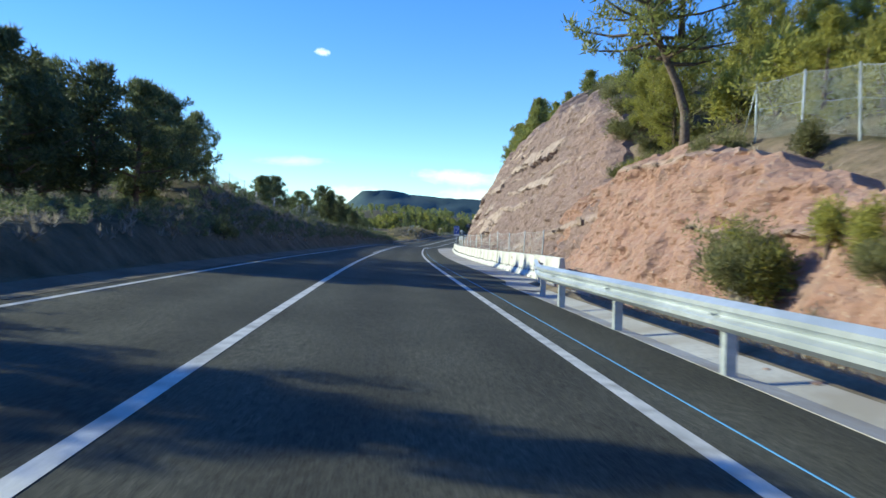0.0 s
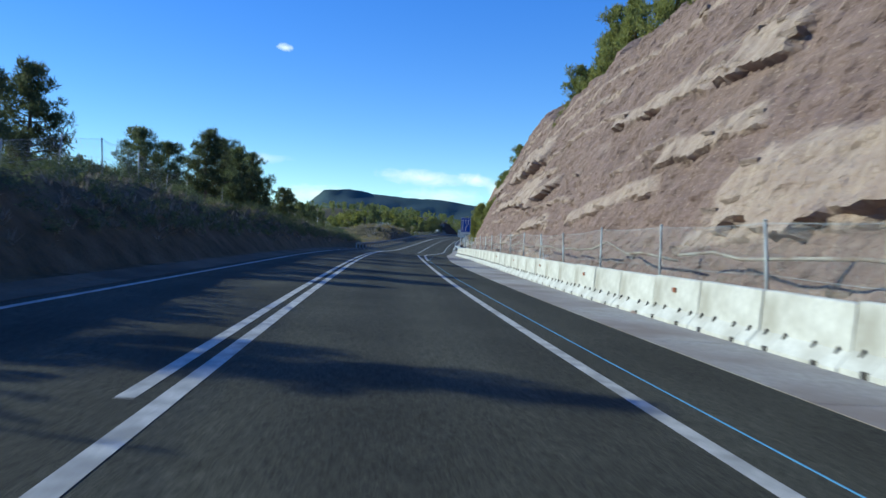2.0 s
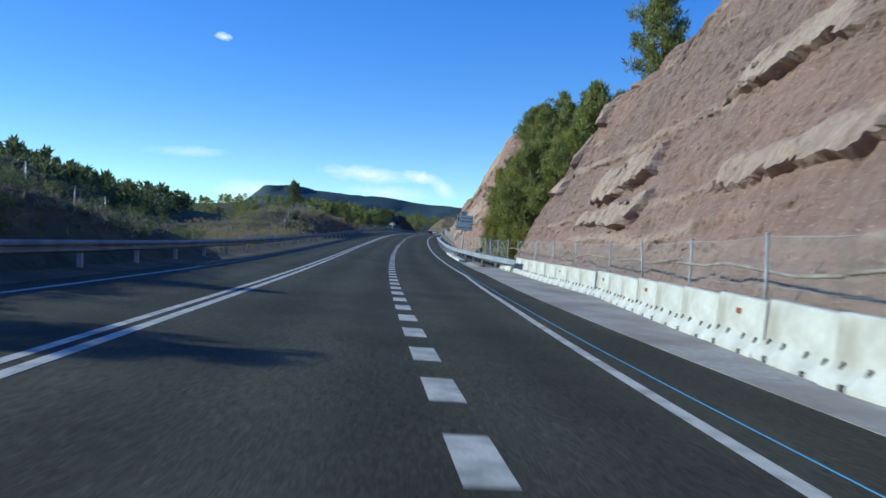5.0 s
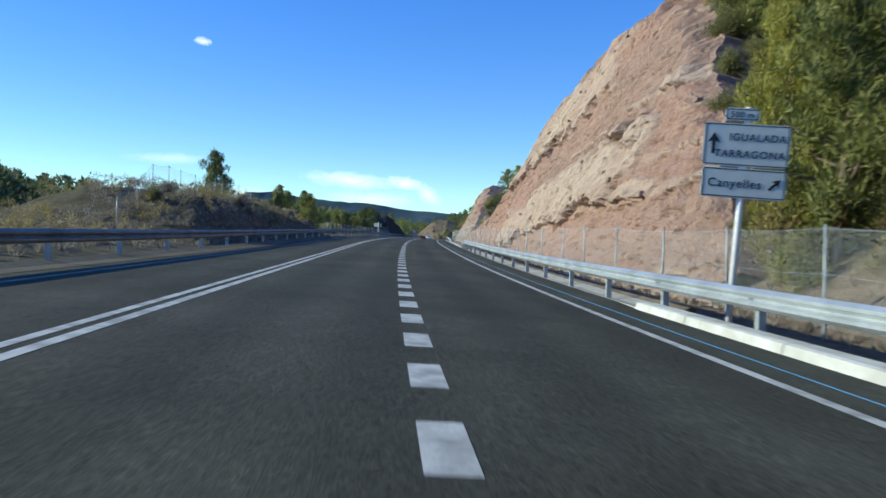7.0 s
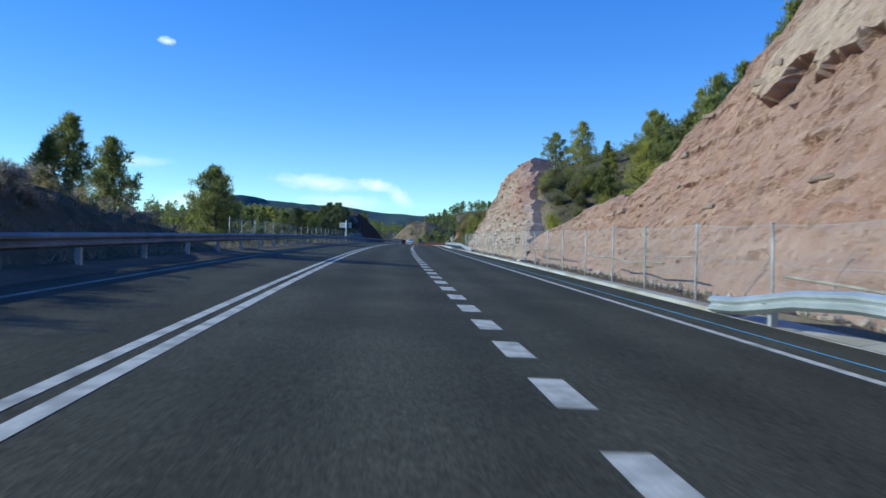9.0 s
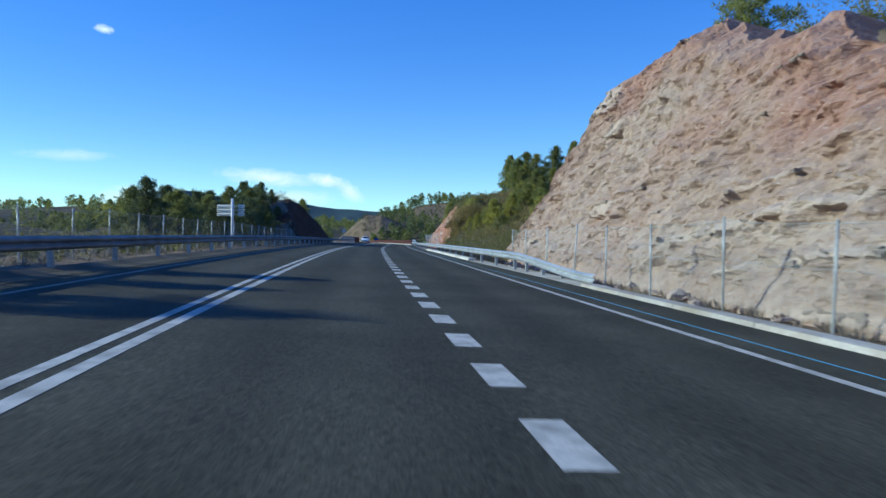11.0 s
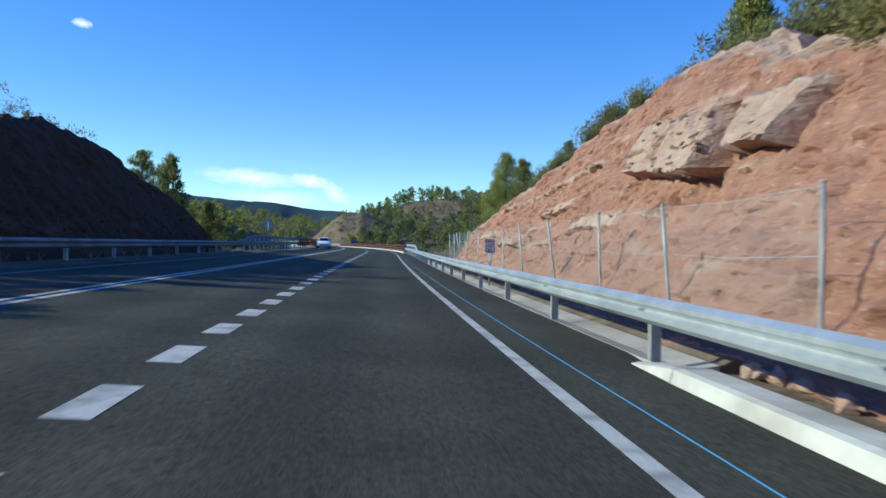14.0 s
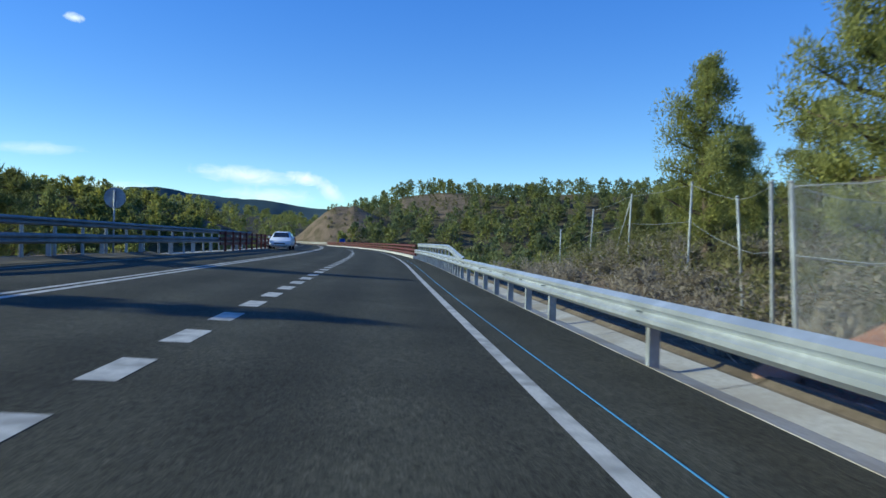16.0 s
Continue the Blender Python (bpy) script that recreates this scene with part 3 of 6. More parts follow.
# ---------------- road, markings, gutters ----------------
def build_road():
    ss = np.arange(-40, 640, 2.0)
    fr = np.linspace(0, 1, 33)
    lo, hi = np.full(len(ss), -7.0), asphalt_u(ss)
    u = lo[:, None] + (hi - lo)[:, None] * fr[None]
    u = np.concatenate([u[:, :1], u, u[:, -1:]], 1)
    h = np.zeros_like(u)
    h[:, 0] = h[:, -1] = -0.3
    v = W(ss[:, None], u, h)
    ob = mesh_ob("road", v.reshape(-1, 3), grid_faces(len(ss), u.shape[1])[:, ::-1], ASPHALT)
    across = ob.data.attributes.new("across", "FLOAT", "POINT")
    across.data.foreach_set("value", u.reshape(-1))
    tagged(ob, "dark grey asphalt road with worn wheel tracks", "road", kind="structure")
    marks = tagged(empty("road_marking"), "white painted lane lines on the asphalt", "road marking", kind="structure")

    def strip(name, s0, s1, off, width, label="", material=PAINT):
        n = max(2, int((s1 - s0) / 2) + 1)
        return sweep(name, [(width / 2, 0.004), (-width / 2, 0.004)], np.linspace(s0, s1, n), off, material, marks, label=label)

    strip("edge_line", -40, 101, 0.0, 0.15)
    strip("edge_line", 84, 640, edge_u, 0.15)
    edge_left = lambda s: np.interp(s, [70, 140], [-6.67, -6.3])
    strip("edge_line", -40, 140, edge_left, 0.12)
    # Beside the far rail the line takes the shadow-darkened paint.
    strip("edge_line", 140, 640, edge_left, 0.12, "white edge line darkened for the rail's shadow", SHADE_PAINT)
    cl = lambda s: np.interp(s, [70, 140], [-3.49, -3.31])
    strip("centre_line", -40, 640, cl, 0.15)
    strip("centre_line", 47, 640, lambda s: cl(s) - 0.27, 0.13)
    # short lane dashes, one metre on, one metre off
    for k in range(-26, 150):
        s = 169.9 + 2 * k
        strip("dash", s, s + 1.0, 0.0, 0.3)
    # thin blue cord along the shoulder
    ss = np.arange(-40, 420, 1.5)
    bl = lambda s: np.interp(s, [0, 84, 133, 160, 300, 345, 365], [0.42, 0.4, 2.9, 3.9, 3.95, 3.9, 3.8]) + 0.03 * np.sin(s / 7)
    ob = sweep("blue_cord", [(0.008, 0.003), (0.004, 0.01), (-0.004, 0.01), (-0.008, 0.003)], ss, bl, BLUE)
    tagged(ob, "thin blue cord laid along the road shoulder", "cord")


def slabs(thing, name, s0, s1, off, profile, material, length=2.0):
    """A gutter or kerb made of cast lengths with open joints."""
    s = s0
    while s < s1 - 0.1:
        e = min(s + length, s1)
        sweep(name, profile, [s + 0.012, (s + e) / 2, e - 0.012], off, material, thing, closed=True)
        s = e


def build_gutters():
    g = tagged(empty("gutter"), "pale concrete roadside gutter in cast slabs", "gutter", kind="structure")
    prof = [(0, 0.004), (0.42, -0.05), (0.84, 0.02), (0.84, -0.25), (0, -0.25)]
    # Gutter's back half, painted dark where the beam's shadow falls.
    back = [(0.84, 0.018), (0.9, 0.028), (1.05, 0.1), (1.15, 0.1), (1.2, -0.25), (0.84, -0.25)]
    slabs(g, "slab", -30, 15, 1.37, prof, CONCRETE, 4.0)
    slabs(g, "silted_back", -30, 15, 1.37, back, RAIL_SHADOW, 4.0)
    slabs(g, "slab", 160, 166, 4.62, prof, CONCRETE, 3.0)
    slabs(g, "silted_back", 160, 166, 4.62, back, RAIL_SHADOW, 3.0)
    slabs(g, "slab", 180.5, 228, lambda s: np.interp(s, [184, 228], [4.79, 4.91]), prof, CONCRETE, 4.0)
    slabs(g, "silted_back", 180.5, 228, lambda s: np.interp(s, [184, 228], [4.79, 4.91]), back, RAIL_SHADOW, 4.0)
    slabs(g, "slab", 339.1, 424, 4.99, [(q * 0.86, r) for q, r in prof], CONCRETE, 4.0)
    slabs(g, "silted_back", 339.1, 424, 4.99, [(q * 0.86, r) for q, r in back], RAIL_SHADOW, 4.0)
    a = tagged(empty("concrete_apron"), "dusty concrete apron strip before the barrier", "pavement", kind="structure")
    for s in np.arange(12, 160, 4.0):
        s2 = np.linspace(s + 0.01, s + 3.99, 4)
        lo, hi = asphalt_u(s2), barrier_u(s2) + 0.2
        v = np.concatenate([W(s2, lo, 0.006), W(s2, hi, 0.02), W(s2, hi, -0.2), W(s2, lo, -0.2)]).reshape(4, 4, 3).transpose(1, 0, 2)
        mesh_ob("slab", v.reshape(-1, 3), grid_faces(4, 4, True).tolist() + [[0, 1, 2, 3], [15, 14, 13, 12]], DUSTY, a)
    k = tagged(empty("kerb"), "white concrete kerb beside the shoulder", "kerb", kind="structure")
    kp = [(0, 0.0), (0.03, 0.13), (0.1, 0.15), (0.42, 0.15), (0.46, 0.1), (0.46, -0.25), (0, -0.25)]
    slabs(k, "kerb_stone", 166, 180.4, 4.62, kp, WHITEWASH, 3.0)
    slabs(k, "kerb_stone", 228, 282, lambda s: np.interp(s, [228, 250, 285], [4.91, 5.11, 5.06]), [(q, r * 0.6) for q, r in kp], CONCRETE, 3.0)
    slabs(k, "kerb_stone", 302, 338, 4.65, kp, WHITEWASH, 3.0)
    sweep("kerb_nose", [(q, r) for q, r in kp], [338.01, 338.6, 339.08], 4.65, WHITEWASH, k, closed=True, hoff=lambda s: -0.12 * step(338, 339.1, s))
    ap = tagged(empty("concrete_apron"), "clean pale concrete strip under the start of the guardrail", "pavement", kind="structure")
    slabs(ap, "slab", 282, 302, lambda s: np.interp(s, [282, 285, 302], [5.08, 5.06, 4.66]), [(0, 0.006), (0.9, 0.03), (0.9, -0.25), (0, -0.25)], CONCRETE, 4.0)
    lk = tagged(empty("gutter"), "far-shoulder concrete gutter with the rail's shade in its colour", "gutter", kind="structure")
    slabs(lk, "slab", -10, 400, -7.02, [(0, 0.004), (0, -0.25), (-0.9, -0.25), (-0.9, 0.07), (-0.5, 0.0)], SHADE_GUTTER, 6.0)


build_road()
build_gutters()


# ---------------- concrete barriers ----------------
# Near-black fill painted in for the shadow inside the drain notches.
BARRIER_SLOT = plain("slot_shadow", (0.05, 0.045, 0.04), 0.9)


def build_barriers():
    prof = [(-0.3, 0.0), (-0.3, 0.07), (-0.13, 0.26), (-0.08, 0.81), (-0.06, 0.83), (0.06, 0.83), (0.08, 0.81), (0.13, 0.26), (0.3, 0.07), (0.3, 0.0)]
    first = tagged(empty("concrete_barrier"), "white concrete road barrier block with dark drain notches", "barrier", "concrete barriers")
    L = 2.0
    # faces sloped, joint edges chamfered, two notches cut in the foot
    ys = [-0.985, -0.96, -0.62, -0.619, -0.481, -0.48, 0.48, 0.481, 0.619, 0.62, 0.96, 0.985]
    v, hs = [], []
    for i, y in enumerate(ys):
        for (a, b) in prof:
            notch = 3 <= i <= 4 or 7 <= i <= 8
            aa, bb = a, b
            if notch and b <= 0.07:
                bb = 0.09 if b < 0.05 else 0.1
                aa = a * 0.93
            if i in (0, 11):
                aa *= 0.9
                bb = b - 0.02 if b > 0.7 else b
            v.append((aa, y, bb))
    m = len(prof)
    f = grid_faces(len(ys), m, True).tolist() + [list(range(m)), [len(ys) * m - 1 - q for q in range(m)]]
    mesh_ob("block", v, f, WHITEWASH, first)
    slot = BARRIER_SLOT
    for y in (-0.55, 0.55):
        part("drain_notch", box_bm(-0.285, 0.285, y - 0.065, y + 0.065, 0.0, 0.085), slot, first, "dark drain notch")
    for y in (-0.78, -0.32, 0.32, 0.78):
        bm = box_bm(-0.012, 0.012, -0.02, 0.02, -0.055, 0.055, 0.005)
        bmesh.ops.transform(bm, matrix=pose(-0.155, y, 0.25, 0, 14, 0) @ pose(0, 0, 0, 22, 0, 0), verts=bm.verts)
        part("lifting_slot", bm, slot, first, "dark lifting slot")
    refl = plain("reflector_brown", (0.25, 0.09, 0.04), 0.4)
    start = first
    spots = np.arange(16.8, 156.5, L)
    for i, s in enumerate(spots):
        u = float(barrier_u(s))
        turn = -math.degrees(math.atan((float(barrier_u(s + 1)) - float(barrier_u(s - 1))) / 2.0))
        pz = frame_at(s, u + 0.3, 0.015 + 0.008 * math.sin(i * 2.1), turn + 0.6 * math.sin(i * 1.7), 0.5 * math.sin(i * 3.3))
        if i == 0:
            start.matrix_world = pz
            ob = start
        else:
            ob = copy_thing(start, pz)
    for i, s in enumerate(spots):
        if i % 3 == 1:
            b = empty("barrier_reflector", frame_at(s, float(barrier_u(s)) + 0.19, 0.62))
            part("reflector_plate", box_bm(-0.015, 0.005, -0.075, 0.075, -0.045, 0.045, 0.005), refl, b)
            part("mount", box_bm(0.0, 0.025, -0.03, 0.03, -0.02, 0.02), slot, b)
            tagged(b, "brown rectangular reflector fixed on the concrete barrier", "reflector", "barrier reflectors")


def build_barrier_end():
    """The low tapered blocks in front of the barrier's end."""
    for i, s in enumerate((156.6, 158.4)):
        b = tagged(empty("barrier_end_block", frame_at(s, float(barrier_u(s)) + 0.08, 0.01, 2.0)), "low white concrete block at the end of the barrier", "barrier", "barrier end blocks")
        bm = box_bm(-0.26, 0.26, -0.88, 0.88, 0.0, 0.36, 0.03)
        for v in bm.verts:
            if v.co.z > 0.3:
                v.co.x *= 0.6
                v.co.z -= (0.1 if i else 0.0) * (v.co.y > 0)
        part("block", bm, WHITEWASH, b)
        for y in (-0.5, 0.5):
            # No recess here: a dark block stands for the notch's shadow.
            part("drain_notch", box_bm(-0.268, 0.268, y - 0.06, y + 0.06, 0.0, 0.09), BARRIER_SLOT, b, "dark drain notch")


build_barriers()
build_barrier_end()


# ---------------- guardrails ----------------
WPROF = [(0.0, 0.0), (-0.03, 0.02), (-0.08, 0.055), (-0.08, 0.1), (-0.03, 0.135), (-0.012, 0.155), (-0.03, 0.175), (-0.08, 0.21), (-0.08, 0.255), (-0.03, 0.29), (0.0, 0.31)]


def guardrail(label, s0, s1, u, side=1, spacing=4.0, mat=STEEL, ends=(), h0=0.44, first_post=None, extra=None):
    """A W-beam on posts; side 1: it stands on the right of the road."""
    g = tagged(empty("guardrail"), label, "guardrail")
    uu = u if callable(u) else (lambda s: np.full(np.shape(s), float(u)))

    def drop(s):
        d = np.zeros(np.shape(s))
        if "start" in ends:
            d = d - 0.42 * (1 - step(s0, s0 + 9, s))
        if "end" in ends:
            d = d - 0.42 * step(s1 - 4, s1, s)
        return d

    s = s0
    while s < s1 - 0.2:
        e = min(s + 4.0, s1)
        pr = [(side * a, b + h0) for a, b in WPROF] + [(side * (a + 0.006), b + h0) for a, b in WPROF[::-1]]
        sweep("beam", pr, np.linspace(s, e + 0.05, 4), uu, mat, g, closed=True, hoff=drop)
        s = e
    s = s0 + 0.6 if first_post is None else first_post
    while s < s1:
        u_ = float(uu(np.array([s]))[0])
        d = float(drop(np.array([s]))[0])
        ht = h0 + 0.24 + d
        sp = extra(s) if extra else spacing
        if ht > 0.3:
            sg = side
            c = [(0.05, -0.05), (0.17, -0.05), (0.17, -0.035), (0.065, -0.035), (0.065, 0.035), (0.17, 0.035), (0.17, 0.05), (0.05, 0.05)]
            m4 = np.array(frame_at(s, u_, 0))
            v = np.array([(sg * a, b, z, 1) for z in (-0.3, ht) for a, b in c]) @ m4.T
            n = len(c)
            mesh_ob("post", v[:, :3], grid_faces(2, n, True).tolist() + [list(range(n)), list(range(2 * n - 1, n - 1, -1))], POST, g)
            bm = box_bm(min(0, sg * 0.05), max(0, sg * 0.05), -0.06, 0.06, ht - 0.2, ht - 0.02, 0.006)
            bmesh.ops.transform(bm, matrix=frame_at(s, u_, 0), verts=bm.verts)
            part("spacer", bm, POST, g)
            bm = box_bm(-0.095 if sg > 0 else 0.03, -0.03 if sg > 0 else 0.095, -0.018, 0.018, ht - 0.095, ht - 0.075)
            bmesh.ops.transform(bm, matrix=frame_at(s, u_, 0), verts=bm.verts)
            part("bolt", bm, POST, g)
        s += sp
    return g


guardrail("galvanised steel guardrail ending before a concrete barrier", -28, 16.4, lambda s: np.interp(s, [9, 16.4], [1.32, 2.75]), first_post=-26.5, spacing=3.4)
guardrail("galvanised steel guardrail beside the shoulder gutter", 153.2, 228, lambda s: np.interp(s, [153, 157, 162, 175, 190], [6.5, 6.3, 5.75, 5.0, 4.85]), first_post=158.65, spacing=3.55, ends=("end",))
guardrail("galvanised steel guardrail rising from the ground", 282.6, 424, lambda s: np.interp(s, [282, 290, 300], [5.75, 5.15, 4.95]), ends=("start",), first_post=285.7, extra=lambda s: 2.0 if s > 379 else (2.0 if 284 < s < 291 else (3.98 if s < 335 else (3.9 if s < 338 else 4.58))))
guardrail("galvanised far-shoulder guardrail with shade put into its colour", 130, 424, -7.75, side=-1, spacing=4.0, mat=STEEL_SHADE)


# ---------------- bridge ----------------
def build_bridge():
    rail = [(-0.05, 0), (-0.05, 0.16), (0.05, 0.16), (0.05, 0)]
    # raised second rail before the bridge
    for side, u, s0 in ((1, 4.95, 393), (-1, -7.75, 380)):
        g = tagged(empty("upper_guardrail"), "galvanised upper rail climbing onto the bridge approach", "guardrail")
        ss = np.concatenate([np.linspace(s0, s0 + 8, 5), np.arange(s0 + 12, 425, 4.0)])
        # The far side's upper rail uses the steel with shade in its colour.
        for a, b in zip(ss[:-1], ss[1:]):
            sweep("beam", [(side * q, r * 0.8) for q, r in WPROF] + [(side * (q + 0.006), r * 0.8) for q, r in WPROF[::-1]], np.linspace(a, b + 0.04, 3), u, STEEL if side > 0 else STEEL_SHADE, g, closed=True,
                  hoff=lambda s: 0.55 + 0.42 * step(s0 - 1, s0 + 7, s))
        for s in np.arange(s0 + 3, 424, 2.0):
            bm = box_bm(-0.04 + side * 0.12, 0.04 + side * 0.12, -0.05, 0.05, -0.2, 0.6 + 0.55 * float(step(s0 - 1, s0 + 7, s)), 0.008)
            bmesh.ops.transform(bm, matrix=frame_at(s, u, 0), verts=bm.verts)
            part("post", bm, POST, g)
    for u, s0, s1 in ((4.95, 424, 565), (-7.6, 412, 560)):
        p = tagged(empty("bridge_parapet"), "dark red steel bridge parapet with three rails", "parapet")
        for h in (0.3, 0.62, 0.95):
            ss = np.arange(s0, s1, 8.0)
            for a in ss:
                sweep("rail", [(q, r + h) for q, r in rail], np.linspace(a, min(a + 8, s1) - 0.03, 4), u, RUST, p, closed=True)
        for s in np.arange(s0 + 1, s1, 2.5):
            bm = box_bm(0.05, 0.17, -0.06, 0.06, -0.1, 1.15, 0.01)
            bmesh.ops.transform(bm, matrix=frame_at(s, u, 0), verts=bm.verts)
            part("post", bm, RUST, p)
    k = tagged(empty("kerb"), "white concrete bridge kerb", "kerb", kind="structure")
    slabs(k, "kerb_stone", 424, 565, 4.75, [(0, -0.3), (0, 0.2), (0.5, 0.2), (0.5, -0.3)], WHITEWASH, 6.0)
    d = sweep("bridge_deck", [(-8.3, -0.08), (-8.3, -0.9), (-4, -1.6), (2, -1.6), (5.6, -0.9), (5.6, -0.08)], np.arange(402, 600, 4.0), 0.0, CONCRETE, closed=True)
    tagged(d, "concrete bridge deck carrying the curving road", "bridge", kind="structure")
    g = tagged(empty("guardrail"), "white painted rails beyond the bridge", "guardrail")
    for u in (4.9, -7.7):
        for h in (0.45, 0.8):
            sweep("beam", [(q, r + h) for q, r in rail], np.arange(565, 640, 5.0), u, WHITEWASH, g, closed=True)
        for s in np.arange(567, 640, 4.0):
            bm = box_bm(0.05, 0.15, -0.05, 0.05, -0.3, 1.0, 0.01)
            bmesh.ops.transform(bm, matrix=frame_at(s, u, 0), verts=bm.verts)
            part("post", bm, POST, g)


build_bridge()


# ---------------- rock cuttings ----------------
def block_mesh(name, seed, material):
    """An angular broken stone."""
    rng = np.random.default_rng(seed)
    bm = bmesh.new()
    bmesh.ops.create_cube(bm, size=1.0)
    bmesh.ops.bevel(bm, geom=bm.edges[:], offset=0.1, segments=1, affect="EDGES")
    for v in bm.verts:
        v.co += Vector(rng.uniform(-0.11, 0.11, 3).tolist())
    me = bpy.data.meshes.new(name)
    bm.to_mesh(me)
    bm.free()
    me.materials.append(material)
    at_ = me.attributes.new("bed", "FLOAT", "POINT")
    at_.data.foreach_set("value", np.full(len(me.vertices), 0.8))
    return me


# sandstone slabs standing out of the faces: along, height, half length, half height, dip, depth
SLABS = dict(
    long=[(50.5, 7.4, 5, 0.3, 0.03, 0.22), (41, 7.35, 6, 0.5, 0.03, 0.36), (38, 5.0, 5.5, 0.24, 0.03, 0.24), (52, 3.3, 4.2, 0.5, 0, 0.14), (54.3, 2.6, 3.4, 0.6, 0, 0.32),
          (66, 6.6, 6, 0.36, 0.02, 0.27), (58.8, 6.7, 2, 0.6, 0, 0.36), (60.3, 4.4, 2.6, 0.38, -0.05, 0.24), (67, 3.0, 5, 0.28, -0.08, 0.16), (91, 7.9, 3.6, 1.05, 0.05, 0.62),
          (98.5, 7.9, 5, 1.1, 0.02, 0.48)],
    long_end=[(88.3, 4.9, 4, 0.95, 0.05, 0.42), (82, 4.65, 2.8, 0.42, -0.1, 0.45), (80.7, 2.6, 4, 0.28, -0.04, 0.2), (100, 4.7, 6, 0.36, 0, 0.26), (112, 6, 4, 0.5, 0, 0.3), (121, 8, 5, 0.6, 0, 0.35),
              (131, 4, 5, 0.45, 0, 0.3), (136, 7.6, 4, 0.6, 0, 0.36), (145.6, 5.4, 1.6, 0.85, -0.05, 0.58), (149.3, 4.9, 2.2, 0.75, 0, 0.36), (145, 3.2, 1.7, 0.55, 0, 0.58), (143.4, 3.85, 0.9, 0.26, 0, 0.42),
              (149.4, 3.15, 2.2, 0.38, 0, 0.24), (157.6, 10.2, 2.8, 1.2, 0, 0.6), (158.8, 7.7, 0.9, 0.9, 0, 0.5), (159.6, 5.4, 0.7, 0.45, 0, 0.4)],
    high=[(222, 11.2, 15, 3.0, -0.12, 0.4), (201, 4.4, 7.2, 1.7, -0.03, 0.48), (214, 2.8, 10, 1.6, -0.12, 0.42), (195.4, 6.1, 1.3, 0.65, 0, 0.6), (198.8, 6.55, 0.8, 0.4, 0, 0.6), (223.5, 3.3, 1.8, 0.26, 0.1, 0.36),
          (192.5, 3.4, 1.6, 0.4, 0, 0.3), (194, 8.2, 2.5, 0.4, 0.1, 0.25)],
    pale=[(295.5, 8.2, 1.6, 0.6, 0, 0.2), (289, 2.6, 1.2, 0.3, 0, 0.12), (292.5, 6.4, 1.0, 0.35, 0, 0.1)],
    red=[(344.5, 3.45, 2.1, 0.6, 0.06, 0.5), (341.2, 3.35, 0.95, 0.45, 0, 0.36), (348, 2.0, 1.6, 0.16, -0.03, 0.16), (353, 2.5, 2.2, 0.14, -0.04, 0.14), (358, 1.6, 2.4, 0.16, -0.03, 0.15), (364, 1.9, 2, 0.12, -0.03, 0.12)],
)
SLABS["long"] = SLABS["long"] + SLABS.pop("long_end")


def slab_relief(S, H, key, seed):
    """How far the sandstone slabs stand out, and where they are: broken outlines, jointed faces, sheer undersides."""
    out, where = np.zeros_like(S), np.zeros_like(S)
    for i, (s0, h0, half_s, half_h, dip, deep) in enumerate(SLABS.get(key, ())):
        near = np.abs(S[:, 0] - s0) < half_s * 1.7
        if not near.any():
            continue
        a, b = S[near], H[near]
        ds = (a - s0) / half_s + 0.45 * fbm(a * 0.5 / min(1.0, half_s / 3), b * 0.8, seed=seed + 40 + i, octaves=3) * min(1.0, 1.2 / half_s + 0.25)
        # the lower edge steps from joint to joint
        cut_ = 0.5 * lattice(np.floor(a / 0.9 + 0.4 * vnoise(b, a * 0.2, 0, seed + i)), np.zeros_like(a), np.zeros_like(a), seed + 60 + i) * 0.35 * min(1.0, 0.7 / half_h)
        dh = (b - h0 - dip * (a - s0)) / half_h + cut_ + 0.35 * fbm(a * 0.7, b * 1.1, seed=seed + 80 + i, octaves=3)
        inside = (1 - step(0.85, 1.05, np.abs(ds))) * (1 - step(0.8, 1.2, dh)) * step(-1.03, -0.97, dh)
        rib = np.abs(vnoise(a * 1.1 + 0.35 * b, b * 0.15, 0, seed + 90 + i))
        face = deep * (1 - 0.3 * np.clip(dh, -1, 1)) * (0.8 + 0.3 * vnoise(a * 0.45, b * 0.6, 0, seed + 95) + 0.14 * vnoise(np.floor(a / 1.3 + 0.3 * b) * 3.1, np.floor(b / 0.9) * 2.3, 0, seed + 96)) - 0.22 * deep * (rib < 0.09)
        out[near] = np.maximum(out[near], inside * face)
        where[near] = np.maximum(where[near], inside)
    return out, where


